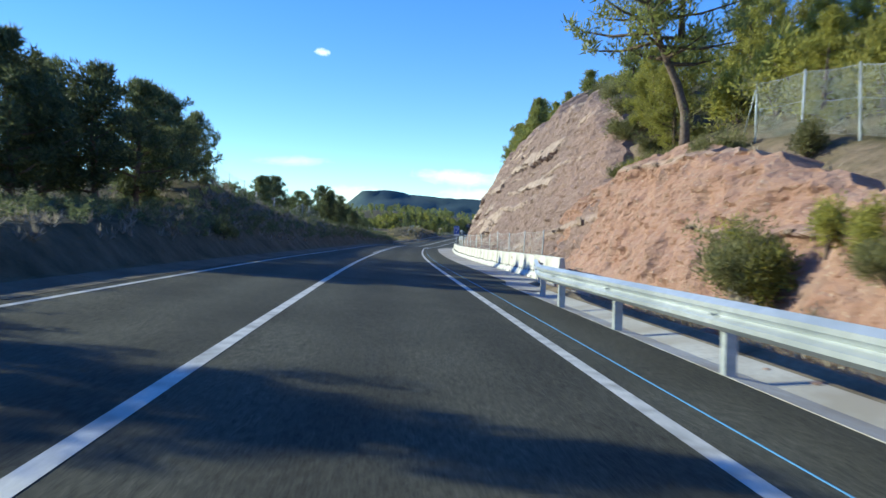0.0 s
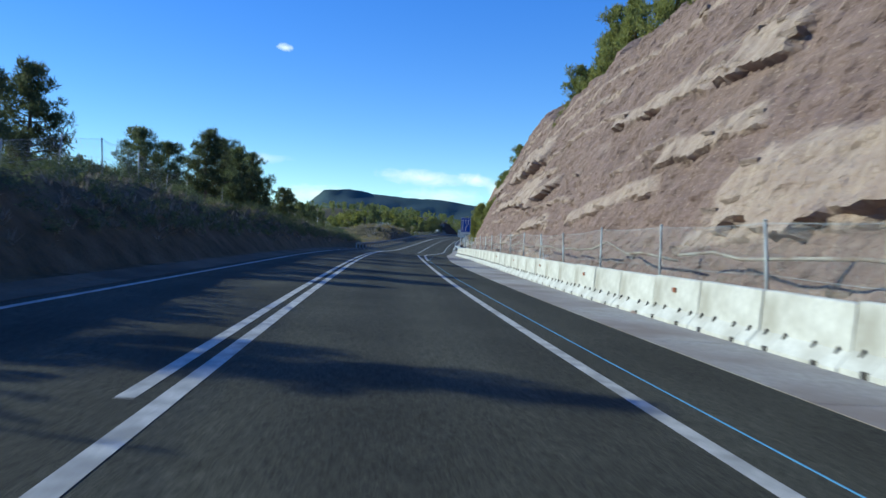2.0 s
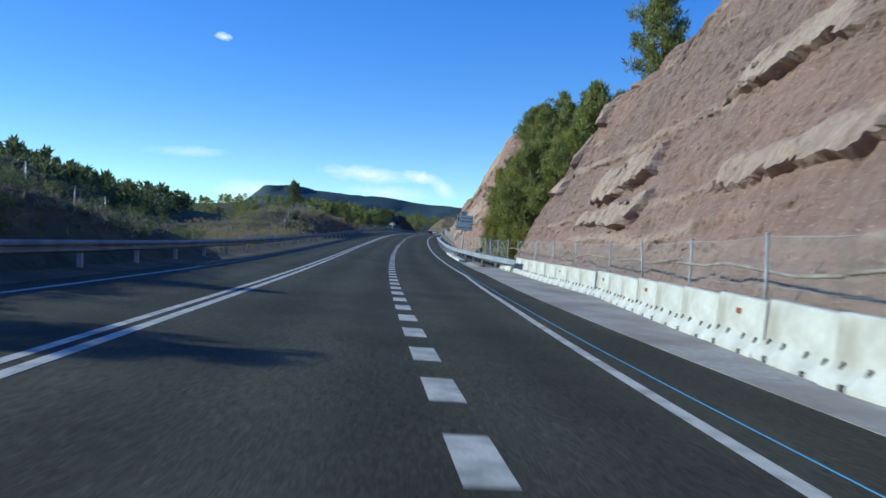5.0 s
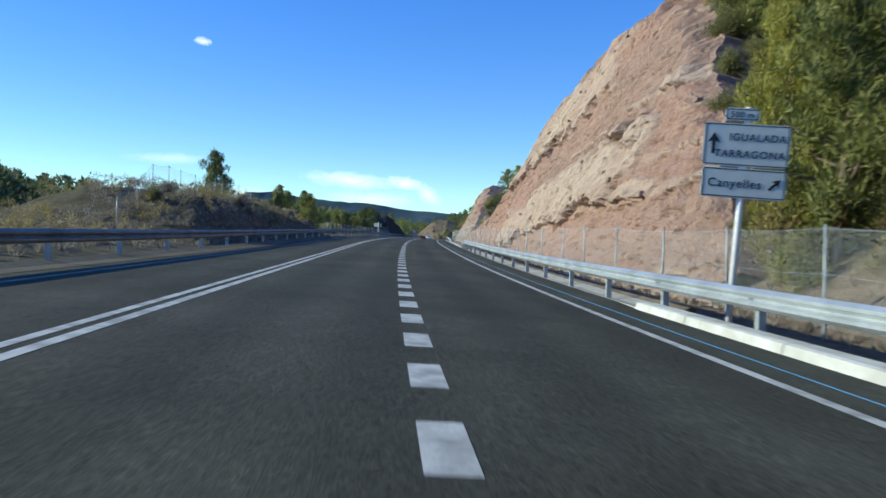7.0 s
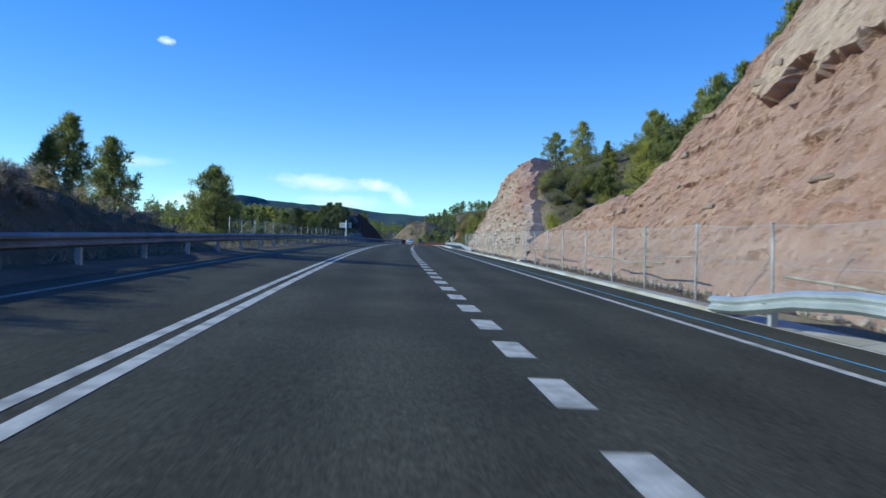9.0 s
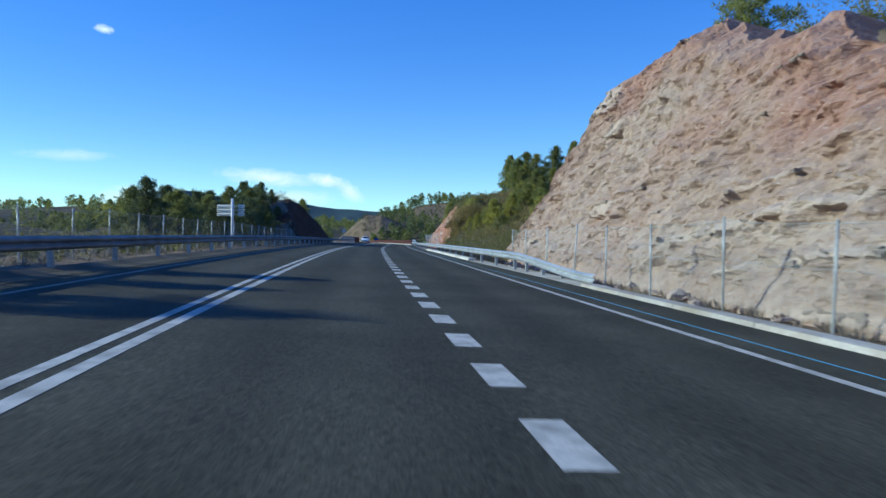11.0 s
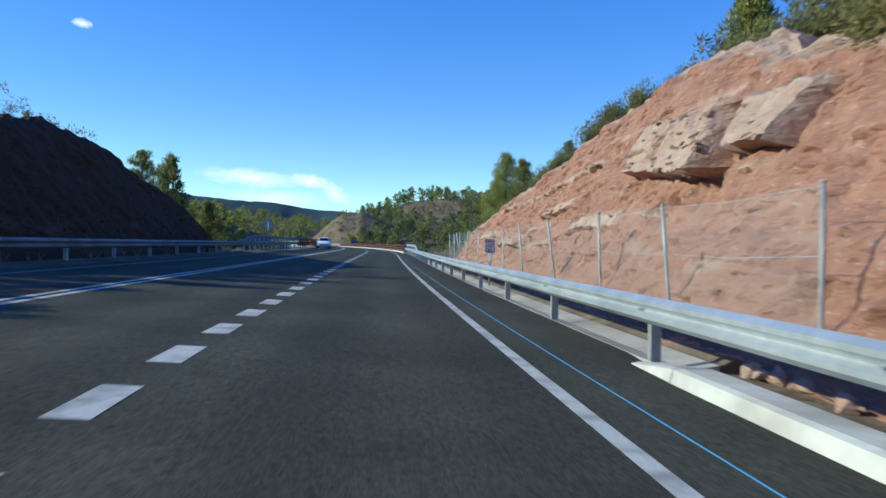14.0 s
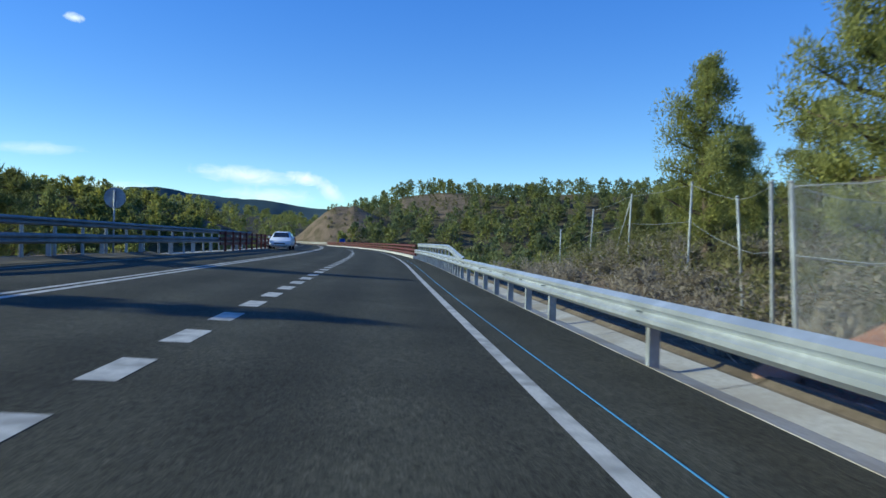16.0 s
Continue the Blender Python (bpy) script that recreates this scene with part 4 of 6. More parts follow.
def build_cliff(key, label, material, seed, dip, hard_share, relief, blocks, ds=0.24, dv=0.21, period=1.35, rim_hard=0.0, stone=1.0, crumble=1.0, warm=None, side=1, ledge=0.55):
    ks, kt = ROCKS[key] if side > 0 else LEFT_ROCK
    ss = np.arange(ks[0], ks[-1] + ds, ds)
    topv = np.interp(ss, ks, kt)
    topv = topv * (1 + 0.06 * vnoise(ss * 0.45, 0, 0, seed) + 0.035 * vnoise(ss * 1.4, 3, 0, seed) + 0.015 * vnoise(ss * 4, 5, 0, seed))
    nv = int(max(kt) / dv) + 4
    vv = np.linspace(-0.03, 1.0, nv)
    S = np.repeat(ss[:, None], nv, 1)
    H = topv[:, None] * vv[None]
    b = H + dip * S + 0.7 * fbm(S * 0.06, H * 0.08, seed=seed)
    # beds: a rhythm of thin hard ledges with soft layers between, broken along their length
    ph = b / period + 0.55 * vnoise(b * 0.31, 0.5, 0.5, seed + 11)
    saw = ph - np.floor(ph)
    thick = 0.12 + 0.35 * hard_share + 0.2 * (lattice(np.floor(ph), np.zeros_like(ph), np.zeros_like(ph), seed + 2) * 0.5)
    there = fbm(S * 0.09, np.floor(ph) * 3.7, seed=seed + 13, octaves=4) + 0.35 * vnoise(S * 0.8, np.floor(ph), 0, seed + 3)
    hard = step(0.0, 0.05, saw) * (1 - step(thick, thick + 0.14, saw)) * step(0.3 - hard_share, 0.5 - hard_share, there)
    hard = np.maximum(hard, step(-1.3, -0.9, -(topv[:, None] - H) / max(rim_hard, 0.01)) * step(3.0 * rim_hard, 7.0 * rim_hard, topv)[:, None] if rim_hard else 0)
    # joint-bounded blocks, each standing out by its own amount
    cs = S / 1.1 + 0.5 * vnoise(S * 0.5, b * 0.9, 0, seed + 4) + 0.37 * np.floor(ph)
    cell = lattice(np.floor(cs), np.floor(ph), np.floor(saw / 0.3), seed + 5)
    out = hard * (0.3 + 0.3 * cell) * relief * ledge
    # rain rills down the soft layers, broad swells, loose chips
    gul = np.abs(vnoise(S * 0.6 + 0.2 * H, H * 0.09, 0, seed + 6)) + 0.4 * np.abs(vnoise(S * 2.1 + 0.3 * H, H * 0.25, 0, seed + 9))
    out += (1 - hard) * (gul * 0.4 - 0.22) * relief
    rough_ = np.abs(fbm(S * 0.75, b * 1.3, seed=seed + 17, octaves=5))
    chips = np.abs(fbm(S * 1.7, b * 3.2, seed=seed + 18, octaves=3))
    out += 0.5 * relief * fbm(S * 0.2, H * 0.2, seed=seed + 7, octaves=3) - 0.17 * crumble * rough_ + 0.07 * crumble * chips + 0.05 * fbm(S * 2.4, H * 2.8, seed=seed + 8, octaves=2)
    slab, where = slab_relief(S, H, key if side > 0 else "", seed)
    out = out * (1 - 0.55 * where) + slab
    hard = np.maximum(hard * 0.75, where * (0.85 + 0.15 * vnoise(S, H, 0, seed + 21)))
    fade = np.clip(H / 0.8, 0.25, 1)
    U = (toe(S) if side > 0 else 9.35) + (0.47 if side > 0 else 0.62) * H - out * fade
    # round the rim back into the hill
    rim = step(0.9, 1.0, vv)[None] * np.clip(topv[:, None] * 0.1, 0.1, 1.2)
    U = U + rim
    v = W(S, side * U, H)
    # a shelf that runs from the rim back into the slope
    back = W(ss, side * (U[:, -1] + 2.2), topv * 1.0 - 0.4)
    v = np.concatenate([v, back[:, None]], 1)
    bed = np.concatenate([hard, np.zeros((len(ss), 1))], 1)
    ob = mesh_ob("rock_face", v.reshape(-1, 3), grid_faces(len(ss), nv + 1)[:, ::-side], material)
    a = ob.data.attributes.new("bed", "FLOAT", "POINT")
    a.data.foreach_set("value", bed.reshape(-1))
    if warm is not None:
        a = ob.data.attributes.new("warm", "FLOAT", "POINT")
        a.data.foreach_set("value", np.pad(np.clip(warm(S, H) * (1 + 1.3 * fbm(S * 0.13, H * 0.2, seed=seed + 19)), 0, 1) * (1 - 0.6 * where), ((0, 0), (0, 1)), "edge").reshape(-1))
    tagged(ob, label, "rock face", kind="structure")
    rng = np.random.default_rng(seed)
    meshes = [block_mesh("stone", seed * 10 + q, material) for q in range(5)]
    done, tries = 0, 0
    while done < blocks and tries < 6000:
        tries += 1
        i, j = rng.integers(4, len(ss) - 4), rng.integers(3, nv - 5)
        if hard[i, j] < 0.5 or topv[i] < 1.2:
            continue
        o = new("stone", meshes[rng.integers(5)])
        o.parent = ob
        w = rng.uniform(0.4, 1.1)
        sc = Matrix.Diagonal((stone * rng.uniform(0.25, 0.45), stone * w, stone * rng.uniform(0.14, 0.32), 1))
        o.matrix_world = frame_at(ss[i], side * (U[i, j] + 0.09 * stone), H[i, j], rng.uniform(-14, 14), rng.uniform(-6, 24)) @ pose(0, 0, 0, rng.uniform(-9, 9)) @ sc
        done += 1
    return ob


LEFT_ROCK = ([345, 349, 353, 357, 366, 372, 378, 381, 383], [0.5, 2.4, 3.9, 5.1, 5.9, 5.3, 3.5, 1.8, 0.4])
build_cliff("long", "purple-grey mudstone cutting with tan sandstone ledges", ROCK_GREY, 21, 0.05, 0.2, 0.42, 90, 0.17, 0.15, stone=0.7, warm=lambda s, h: 0.3 * step(112, 140, s) + 0.3 * (1 - step(20, 34, s)))
build_cliff("mound", "orange earth and broken rock bank under pines", ROCK_ORANGE, 33, -0.05, 0.06, 0.45, 90, 0.12, 0.1, 0.9, stone=0.3, crumble=1.4, warm=lambda s, h: 0.42 + 0 * s)
build_cliff("high", "rose mudstone cutting with a thick pale sandstone rim", ROCK_TAN, 47, 0.1, 0.14, 0.45, 90, 0.17, 0.15, period=1.6, crumble=1.2, stone=0.7, warm=lambda s, h: 0.42 + 0.1 * step(200, 215, s) * step(1, 4, h))
build_cliff("pale", "pale crumbling sandstone cutting with rosy patches", ROCK_PALE, 58, 0.03, 0.04, 0.55, 140, 0.14, 0.12, 1.1, stone=0.4, crumble=2.2, warm=lambda s, h: 0.24 + 0.62 * step(2.8, 5.0, h) * step(266, 274, s) * (1 - step(290, 297, s)))
build_cliff("red", "brick-red mudstone cutting with pale sandstone rim", ROCK_RED, 66, 0.04, 0.1, 0.3, 150, 0.11, 0.09, 0.62, rim_hard=0.35, stone=0.24, crumble=1.5, ledge=0.4)
build_cliff("left", "dark red rock mound in shade beyond the far lane", ROCK_SHADE, 77, 0.03, 0.02, 0.28, 20, 0.2, 0.17, 1.0, stone=0.5, side=-1)


# ---------------- plants ----------------
def clumps(rng, centres, radius, blades, size, up=0.35, width=0.28):
    """Tufts of short blades round the given centres; vertices and faces."""
    c = np.repeat(centres, blades, 0)
    r = np.repeat(np.broadcast_to(radius, (len(centres),)), blades)
    d = rng.normal(size=(len(c), 3))
    d /= np.linalg.norm(d, axis=1, keepdims=True)
    base = c + d * (r * rng.uniform(0.25, 1.0, len(c)))[:, None]
    d2 = d + rng.normal(size=d.shape) * 0.6 + np.array([0, 0, up])
    d2 /= np.linalg.norm(d2, axis=1, keepdims=True)
    side = np.cross(d2, rng.normal(size=d.shape))
    side /= np.linalg.norm(side, axis=1, keepdims=True) + 1e-9
    ln = (size * rng.uniform(0.6, 1.3, len(c)))[:, None]
    v = np.stack([base - side * ln * width, base + side * ln * width, base + d2 * ln], 1)
    return v.reshape(-1, 3), np.arange(len(c) * 3).reshape(-1, 3)


def pine(name, seed, height, width, mat, bare=0.2, n=150, blades=30, shape="cone", label="", size=0.21):
    """A pine: tapered bent trunk, limbs, and a crown of many needle tufts along the limbs."""
    rng = np.random.default_rng(seed)
    t = empty(name)
    z = np.linspace(-0.3, height * 0.96, 9)
    lean = 0.16 if shape == "umbrella" else 0.05
    bend = np.stack([lean * height * np.sin(z / height * 2.2 + rng.uniform(0, 6)) * z / height, 0.05 * height * np.sin(z / height * 1.7 + rng.uniform(0, 6)) * z / height, z], 1)
    if shape == "umbrella":
        q = np.clip(z / height, 0, 1)
        bend = np.stack([-0.22 * height * q ** 1.4 + 0.05 * height * np.sin(q * 7), 0.04 * height * np.sin(q * 5), z], 1)
    pile = Pile()
    pile.add(*tube(bend, np.interp(z, [0, height], [0.032 * height * 0.8, 0.006 * height]), 7))
    if shape == "umbrella":
        k0 = bend[4]
        fork = np.array([k0, k0 + [0.06 * height, -0.03 * height, 0.1 * height], k0 + [0.05 * height, -0.06 * height, 0.26 * height], k0 + [0.1 * height, -0.05 * height, 0.42 * height]])
        pile.add(*tube(fork, [0.02 * height, 0.017 * height, 0.012 * height, 0.005 * height], 6))
    centres, rad = [], []
    limbs = int(18 + height * 3)
    for i in range(limbs):
        f = bare + (0.97 - bare) * (i + rng.uniform(0, 1)) / limbs
        zz = f * height
        x0 = np.array([np.interp(zz, z, bend[:, 0]), np.interp(zz, z, bend[:, 1]), zz])
        g = (f - bare) / (1 - bare)
        if shape == "cone":
            reach = width * (1.0 - g) ** 0.75 * (0.35 + 0.65 * min(1, g * 5))
        elif shape == "column":
            reach = width * 1.12 * (1.0 - g) ** 0.62 * (0.55 + 0.45 * min(1, g * 4))
        else:
            reach = width * (0.35 + 0.75 * math.sin(math.pi * min(1, 0.1 + 0.85 * g)) ** 0.8) * (1 if g < 0.85 else 0.7)
        reach *= rng.uniform(0.6, 1.15)
        az = i * 2.4 + rng.uniform(-0.5, 0.5)
        lift = rng.uniform(0.1, 0.55) if shape != "umbrella" else rng.uniform(0.0, 0.5)
        tip = x0 + np.array([math.cos(az) * reach, math.sin(az) * reach, lift * reach])
        mid = (x0 + tip) / 2 + np.array([0, 0, -0.06 * reach])
        pile.add(*tube([x0, mid, tip], [0.011 * height * (1.1 - g), 0.007 * height * (1.1 - g) + 0.004, 0.006], 4, False))
        k = max(2, int(n / limbs * (0.5 + 1.0 * reach / max(width, 0.1))))
        q = rng.uniform(0.3, 1.05, k)[:, None]
        centres.append(x0 + (tip - x0) * q + rng.normal(size=(k, 3)) * np.array([0.14, 0.14, 0.1]) * (0.5 + reach * 0.5))
        rad.append(rng.uniform(0.7, 1.3, k))
    top = bend[-1] + rng.normal(size=(6, 3)) * np.array([0.1, 0.1, 0.16]) * height * 0.08
    centres.append(top)
    rad.append(np.full(6, 0.8))
    centres, rad = np.concatenate(centres), np.concatenate(rad) * 0.043 * (height + 1.5)
    tr = pile.ob("trunk", WOOD, t, True)
    v, f = clumps(rng, centres, rad, blades, size, 0.9, 0.13)
    mesh_ob("crown", v, f, mat, t)
    return tagged(t, label, "tree")


def bush(name, seed, height, width, mat, n=40, blades=30, size=0.16, label=""):
    rng = np.random.default_rng(seed)
    b = empty(name)
    pile = Pile()
    c = []
    for i in range(9):
        az, r = rng.uniform(0, 6.28), width * rng.uniform(0.15, 0.8)
        tip = np.array([math.cos(az) * r, math.sin(az) * r, height * rng.uniform(0.5, 1.0) * (1.1 - 0.5 * r / width)])
        pile.add(*tube([(0, 0, -0.15), tip * [0.4, 0.4, 0.5], tip], [0.03, 0.018, 0.006], 4, False))
        k = max(2, n // 9)
        c.append(tip * rng.uniform(0.45, 1.02, k)[:, None] + rng.normal(size=(k, 3)) * 0.1 * height)
    pile.ob("stem", WOOD, b)
    c = np.concatenate(c)
    c[:, 2] = np.maximum(c[:, 2], 0.08 * height)
    v, f = clumps(rng, c, 0.17 * (height + width) * 0.7, int(blades * 1.4), size * 0.78, 0.7, 0.17)
    mesh_ob("foliage", v, f, mat, b)
    return tagged(b, label, "bush")


SEEDLING = {}
for i in range(3):
    SEEDLING["dark%d" % i] = pine("pine_tree", 100 + i, 5.0, 1.95 + 0.25 * i, PINE, 0.06, 230, 46, "column", "dark green young pine on the roadside bank")
    SEEDLING["deep%d" % i] = pine("pine_tree", 180 + i, 5.0, 1.75 + 0.25 * i, PINE_SHADED, 0.1, 230, 48, "column", "dark green pine standing in its own shade on the bank")
    SEEDLING["green%d" % i] = pine("pine_tree", 120 + i, 4.5, 1.5 + 0.18 * i, PINE_LIGHT, 0.04, 230, 78, "column", "yellow-green young pine on the sunlit slope", 0.125)
    SEEDLING["cone%d" % i] = pine("pine_tree", 140 + i, 4.2, 1.5 + 0.15 * i, PINE, 0.08, 180, 44, "cone", "slender dark pine on the hillside ridge")
SEEDLING["tall0"] = pine("pine_tree", 160, 6.0, 2.5, PINE, 0.42, 210, 34, "umbrella", "tall leaning pine with a bare forked trunk")
for i in range(2):
    SEEDLING["big%d" % i] = pine("pine_tree", 170 + i, 6.0, 1.9 - 0.3 * i, PINE, 0.1, 460, 70, "column", "tall dense green pine beside the rock cutting", 0.12)
SEEDLING["open0"] = pine("pine_tree", 163, 5.2, 2.2, PINE_SHADED, 0.16, 210, 46, "cone", "open-branched lone pine with see-through crown")
for i in range(3):
    SEEDLING["shrub%d" % i] = bush("shrub", 200 + i, 1.0, 0.8, SHRUB, 54, 34, 0.14, "olive-brown evergreen shrub on dry ground")
    SEEDLING["bushy%d" % i] = bush("shrub", 210 + i, 1.4, 0.8, PINE_LIGHT, 60, 36, 0.15, "bright yellow-green bush on the bank")
    SEEDLING["dry%d" % i] = bush("dry_bush", 220 + i, 0.8, 0.8, DRY, 45, 28, 0.12, "dry grey-brown bush without green leaves")
for i in range(2):
    SEEDLING["heath%d" % i] = bush("heath_bush", 250 + i, 1.1, 1.0, HEATH, 110, 60, 0.11, "olive-brown heath bush on the sunny slope")
    SEEDLING["dense%d" % i] = bush("shrub", 240 + i, 1.2, 1.0, SHRUB, 126, 62, 0.1, "dense olive-green bush on the rock rim")
USED = set()


def plant(kind, s, u, size=1.0, turn=0.0, sink=0.0, h=None, wide=1.0, group=""):
    src = SEEDLING[kind]
    g = float(land_h(s, u)) if h is None else h
    p = W(s, u, g - sink, h is None or True)
    m = pose(p[0], p[1], p[2], 0, 0, turn) @ Matrix.Diagonal((size * wide, size * wide, size, 1))
    if kind not in USED:
        USED.add(kind)
        src.matrix_world = m
        ob = src
    else:
        ob = copy_thing(src, m)
        ob.scale = (size * wide, size * wide, size)
    if group:
        ob["group"] = group
    return ob


rngp = np.random.default_rng(5)


def tops(kinds, items, group, slim=0.8):
    """Trees given by the height of their tops over the road."""
    for i, (s, u, top) in enumerate(items):
        k = kinds[i % len(kinds)]
        base = {"dark": 5.0, "deep": 5.0, "green": 4.5, "cone": 4.2, "tall": 6.0, "big": 6.0, "open": 5.2}[k[:-1]]
        hh = max(1.6, top - float(land_h(s, u)))
        plant(k, s, u, hh / base, rngp.uniform(0, 360), 0.1, wide=min(1.0, max(slim, 5.4 / hh * slim / 0.8)), group=group)


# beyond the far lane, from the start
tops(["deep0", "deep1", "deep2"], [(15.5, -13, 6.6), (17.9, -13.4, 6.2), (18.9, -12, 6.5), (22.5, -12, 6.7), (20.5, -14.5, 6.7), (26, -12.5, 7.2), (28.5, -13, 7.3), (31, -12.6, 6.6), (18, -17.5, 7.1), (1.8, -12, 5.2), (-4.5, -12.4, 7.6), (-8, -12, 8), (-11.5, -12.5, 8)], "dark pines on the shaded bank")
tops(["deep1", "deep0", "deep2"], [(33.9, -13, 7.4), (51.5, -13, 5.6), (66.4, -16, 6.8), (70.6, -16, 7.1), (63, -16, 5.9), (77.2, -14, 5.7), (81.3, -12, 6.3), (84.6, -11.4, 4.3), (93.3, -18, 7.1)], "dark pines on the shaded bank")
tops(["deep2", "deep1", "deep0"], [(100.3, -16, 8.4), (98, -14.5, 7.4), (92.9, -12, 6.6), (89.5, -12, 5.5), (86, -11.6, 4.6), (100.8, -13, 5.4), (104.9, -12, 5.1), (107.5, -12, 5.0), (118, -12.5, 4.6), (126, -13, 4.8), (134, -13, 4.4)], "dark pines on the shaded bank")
tops(["open0"], [(243.5, -20.8, 8.6)], "")
tops(["cone0", "cone2", "cone1"], [(242.1, -14, 4.0), (248.5, -14, 4.8), (244.6, -14.5, 5.2)], "slender pines on the far bank")
tops(["open0", "dark1", "dark2"], [(281, -18, 6.7), (277, -17, 5.6), (273.6, -16, 5.8), (312.4, -16, 4.4), (318, -19, 4.0), (330, -19, 4.4)], "pines beyond the far guardrail")
tops(["deep0", "deep1", "dark2", "deep2"], [(357.1, -16.5, 7.8), (353, -17.5, 7.4), (348.5, -16, 6.2), (343.7, -16, 5.1), (337, -16, 3.6), (332, -15, 3.2), (344.8, -13, 3.4), (351, -13.2, 3.1), (326, -17, 4.0), (340, -20, 5.2), (363.7, -18.5, 7.8), (367.3, -18.5, 8.4), (355, -18, 7.6), (351, -15, 6.2), (346, -18, 6.2), (342, -14.5, 4.8), (338, -18, 5.2), (334, -14, 3.8), (329, -16, 4.2), (324, -14, 3.4), (320, -17, 4.4), (359, -15.4, 7.0), (316, -15, 3.8), (348, -14, 4.4), (355.5, -14.6, 5.6)], "green pines before the dark mound")
tops(["cone1", "dark0"], [(391.7, -16, 7.4), (379.5, -14, 6.4), (398, -14, 4.0), (405, -16, 3.6), (412, -20, 3.4)], "pines by the bridge")
# above the rock
plant("tall0", 16.3, 7.4, 1.15, 0.0, 0.1)
tops(["green0", "green2", "green1"], [(11, 8.8, 7.6), (8, 9.4, 7.6), (5, 9.8, 7.4), (13.2, 10.2, 9.0), (6.8, 11.2, 8.6), (10, 12.6, 10.4), (2.5, 11, 7.8), (23.7, 9, 10.0), (20.9, 9, 9.2), (27, 10.5, 10.8), (20.2, 11.5, 11.2), (18, 12.5, 10.8), (14, 12, 10.4), (10, 11, 9.5), (6, 12, 9.5), (24, 13.5, 12), (16, 15.5, 13), (9, 15, 12), (2, 13, 10), (12, 19, 14), (20, 19, 15), (-3, 11, 8.5)], "pines above the orange bank")
tops(["dark0", "cone0", "cone1"], [(32.6, 11, 12.6), (67.3, 12, 16.5), (82.5, 12, 16.4), (86.3, 12, 17.0), (71, 12, 17.0), (76.6, 12, 16.0), (95.6, 12, 15.4), (88, 11.8, 15.6), (91, 13.6, 16.6), (101, 14, 16.6), (64, 13, 15.6), (58, 13, 15.4), (80, 14, 17), (45, 12, 14.2), (73, 13.5, 17.5), (156, 15, 18)], "pines on the cutting's rim")
tops(["dark1", "cone2", "dark2"], [(202.5, 15.6, 17.6), (178.2, 17, 16), (193.5, 15.5, 16.6), (199, 15.3, 17.2), (190.2, 17, 16.4), (196, 18, 18.5), (184, 19, 16.5), (172, 18, 14), (196.5, 15.6, 17), (186, 14, 13), (179, 13.5, 11.5), (193, 21, 19)], "pines on the hill crest")
tops(["green0", "green1", "dark2", "green2", "cone0"], [(184.3, 10, 8.6), (169, 9.2, 8.6), (165.4, 9.6, 8.5), (165.2, 11.5, 9.3), (170.7, 9.0, 8.0), (167.4, 8.7, 7.0), (176.2, 9.2, 6.8), (181.3, 9.4, 7.0), (173.5, 11, 9), (178.5, 11.5, 9.4), (187.5, 12, 9.5), (172, 14, 11), (162.5, 10.5, 8.5), (168, 12.5, 10)], "mixed pines in the gully", 0.72)
tops(["cone0", "green1", "dark2", "cone2", "green0"], [(264, 13.5, 7.2), (259, 14.5, 8.0), (254, 15.5, 9.0), (250, 15, 9.0), (270, 15.5, 8.8), (276, 17, 10.4), (283, 16.5, 13.2), (266, 18, 11), (258, 18.5, 12), (251, 19, 12.8), (246, 17, 12.6), (272, 19.5, 12.4), (291.9, 15.5, 13.4), (261, 22, 13.6), (248, 22, 14.4)], "pines between the cuttings")
tops(["cone0", "dark1", "green1", "cone2"], [(360, 17.4, 13.4), (353.8, 18.6, 13.2), (350.7, 19, 12.6), (352.8, 22, 13.9), (351.5, 24, 14.3), (345.4, 26, 14.8), (336.9, 24, 12.1), (328.7, 22, 10.6), (322.8, 20, 9.2), (317, 19, 9.4), (331, 27, 12.5), (323, 25, 11.5), (312, 22, 10.5), (351, 17, 12), (346.8, 17, 10.8), (342.6, 16, 9.8), (359, 17, 12.8)], "ridge pines")
tops(["green0", "green1", "dark2", "green2"], [(320.4, 9.3, 4.9), (325.2, 8.4, 3.8), (312.3, 8.6, 3.2), (337.8, 8.6, 3.6), (328.6, 8.2, 3.6), (316, 11, 5.4), (309, 10.5, 5), (305, 9.6, 4.2), (322, 13, 6.8), (330, 12.5, 6.2), (313, 14.5, 7.6), (306, 14, 7.2), (327, 16, 8.4), (318, 16.5, 8.6), (333, 10.2, 4.4), (336, 14, 7), (303, 12, 5.6)], "pines on the sunny slope")
tops(["big0", "big1"], [(379.4, 10.4, 8.0), (376.8, 11, 7.2), (365.6, 11, 6.9), (387, 10.9, 6.8), (383.3, 11.6, 5.0), (393, 13, 4.2), (373, 12.8, 7.3), (390, 13.5, 5.6), (396, 12, 3.6), (399, 14, 4.0)], "pines beside the red cutting", 0.76)
# young pines all over the sunny slope
for k in range(22):
    s = rngp.uniform(303, 327)
    u = float(toe(s)) + 1.2 + 0.5 * float(rock_top(s)) + rngp.uniform(1.2, 8.5 if s < 328 else 15)
    plant(["green0", "dark1", "cone2", "green2", "dark0", "cone0"][k % 6], s, u, rngp.uniform(0.42, 0.72), rngp.uniform(0, 360), 0.1, group="pines on the sunny slope")
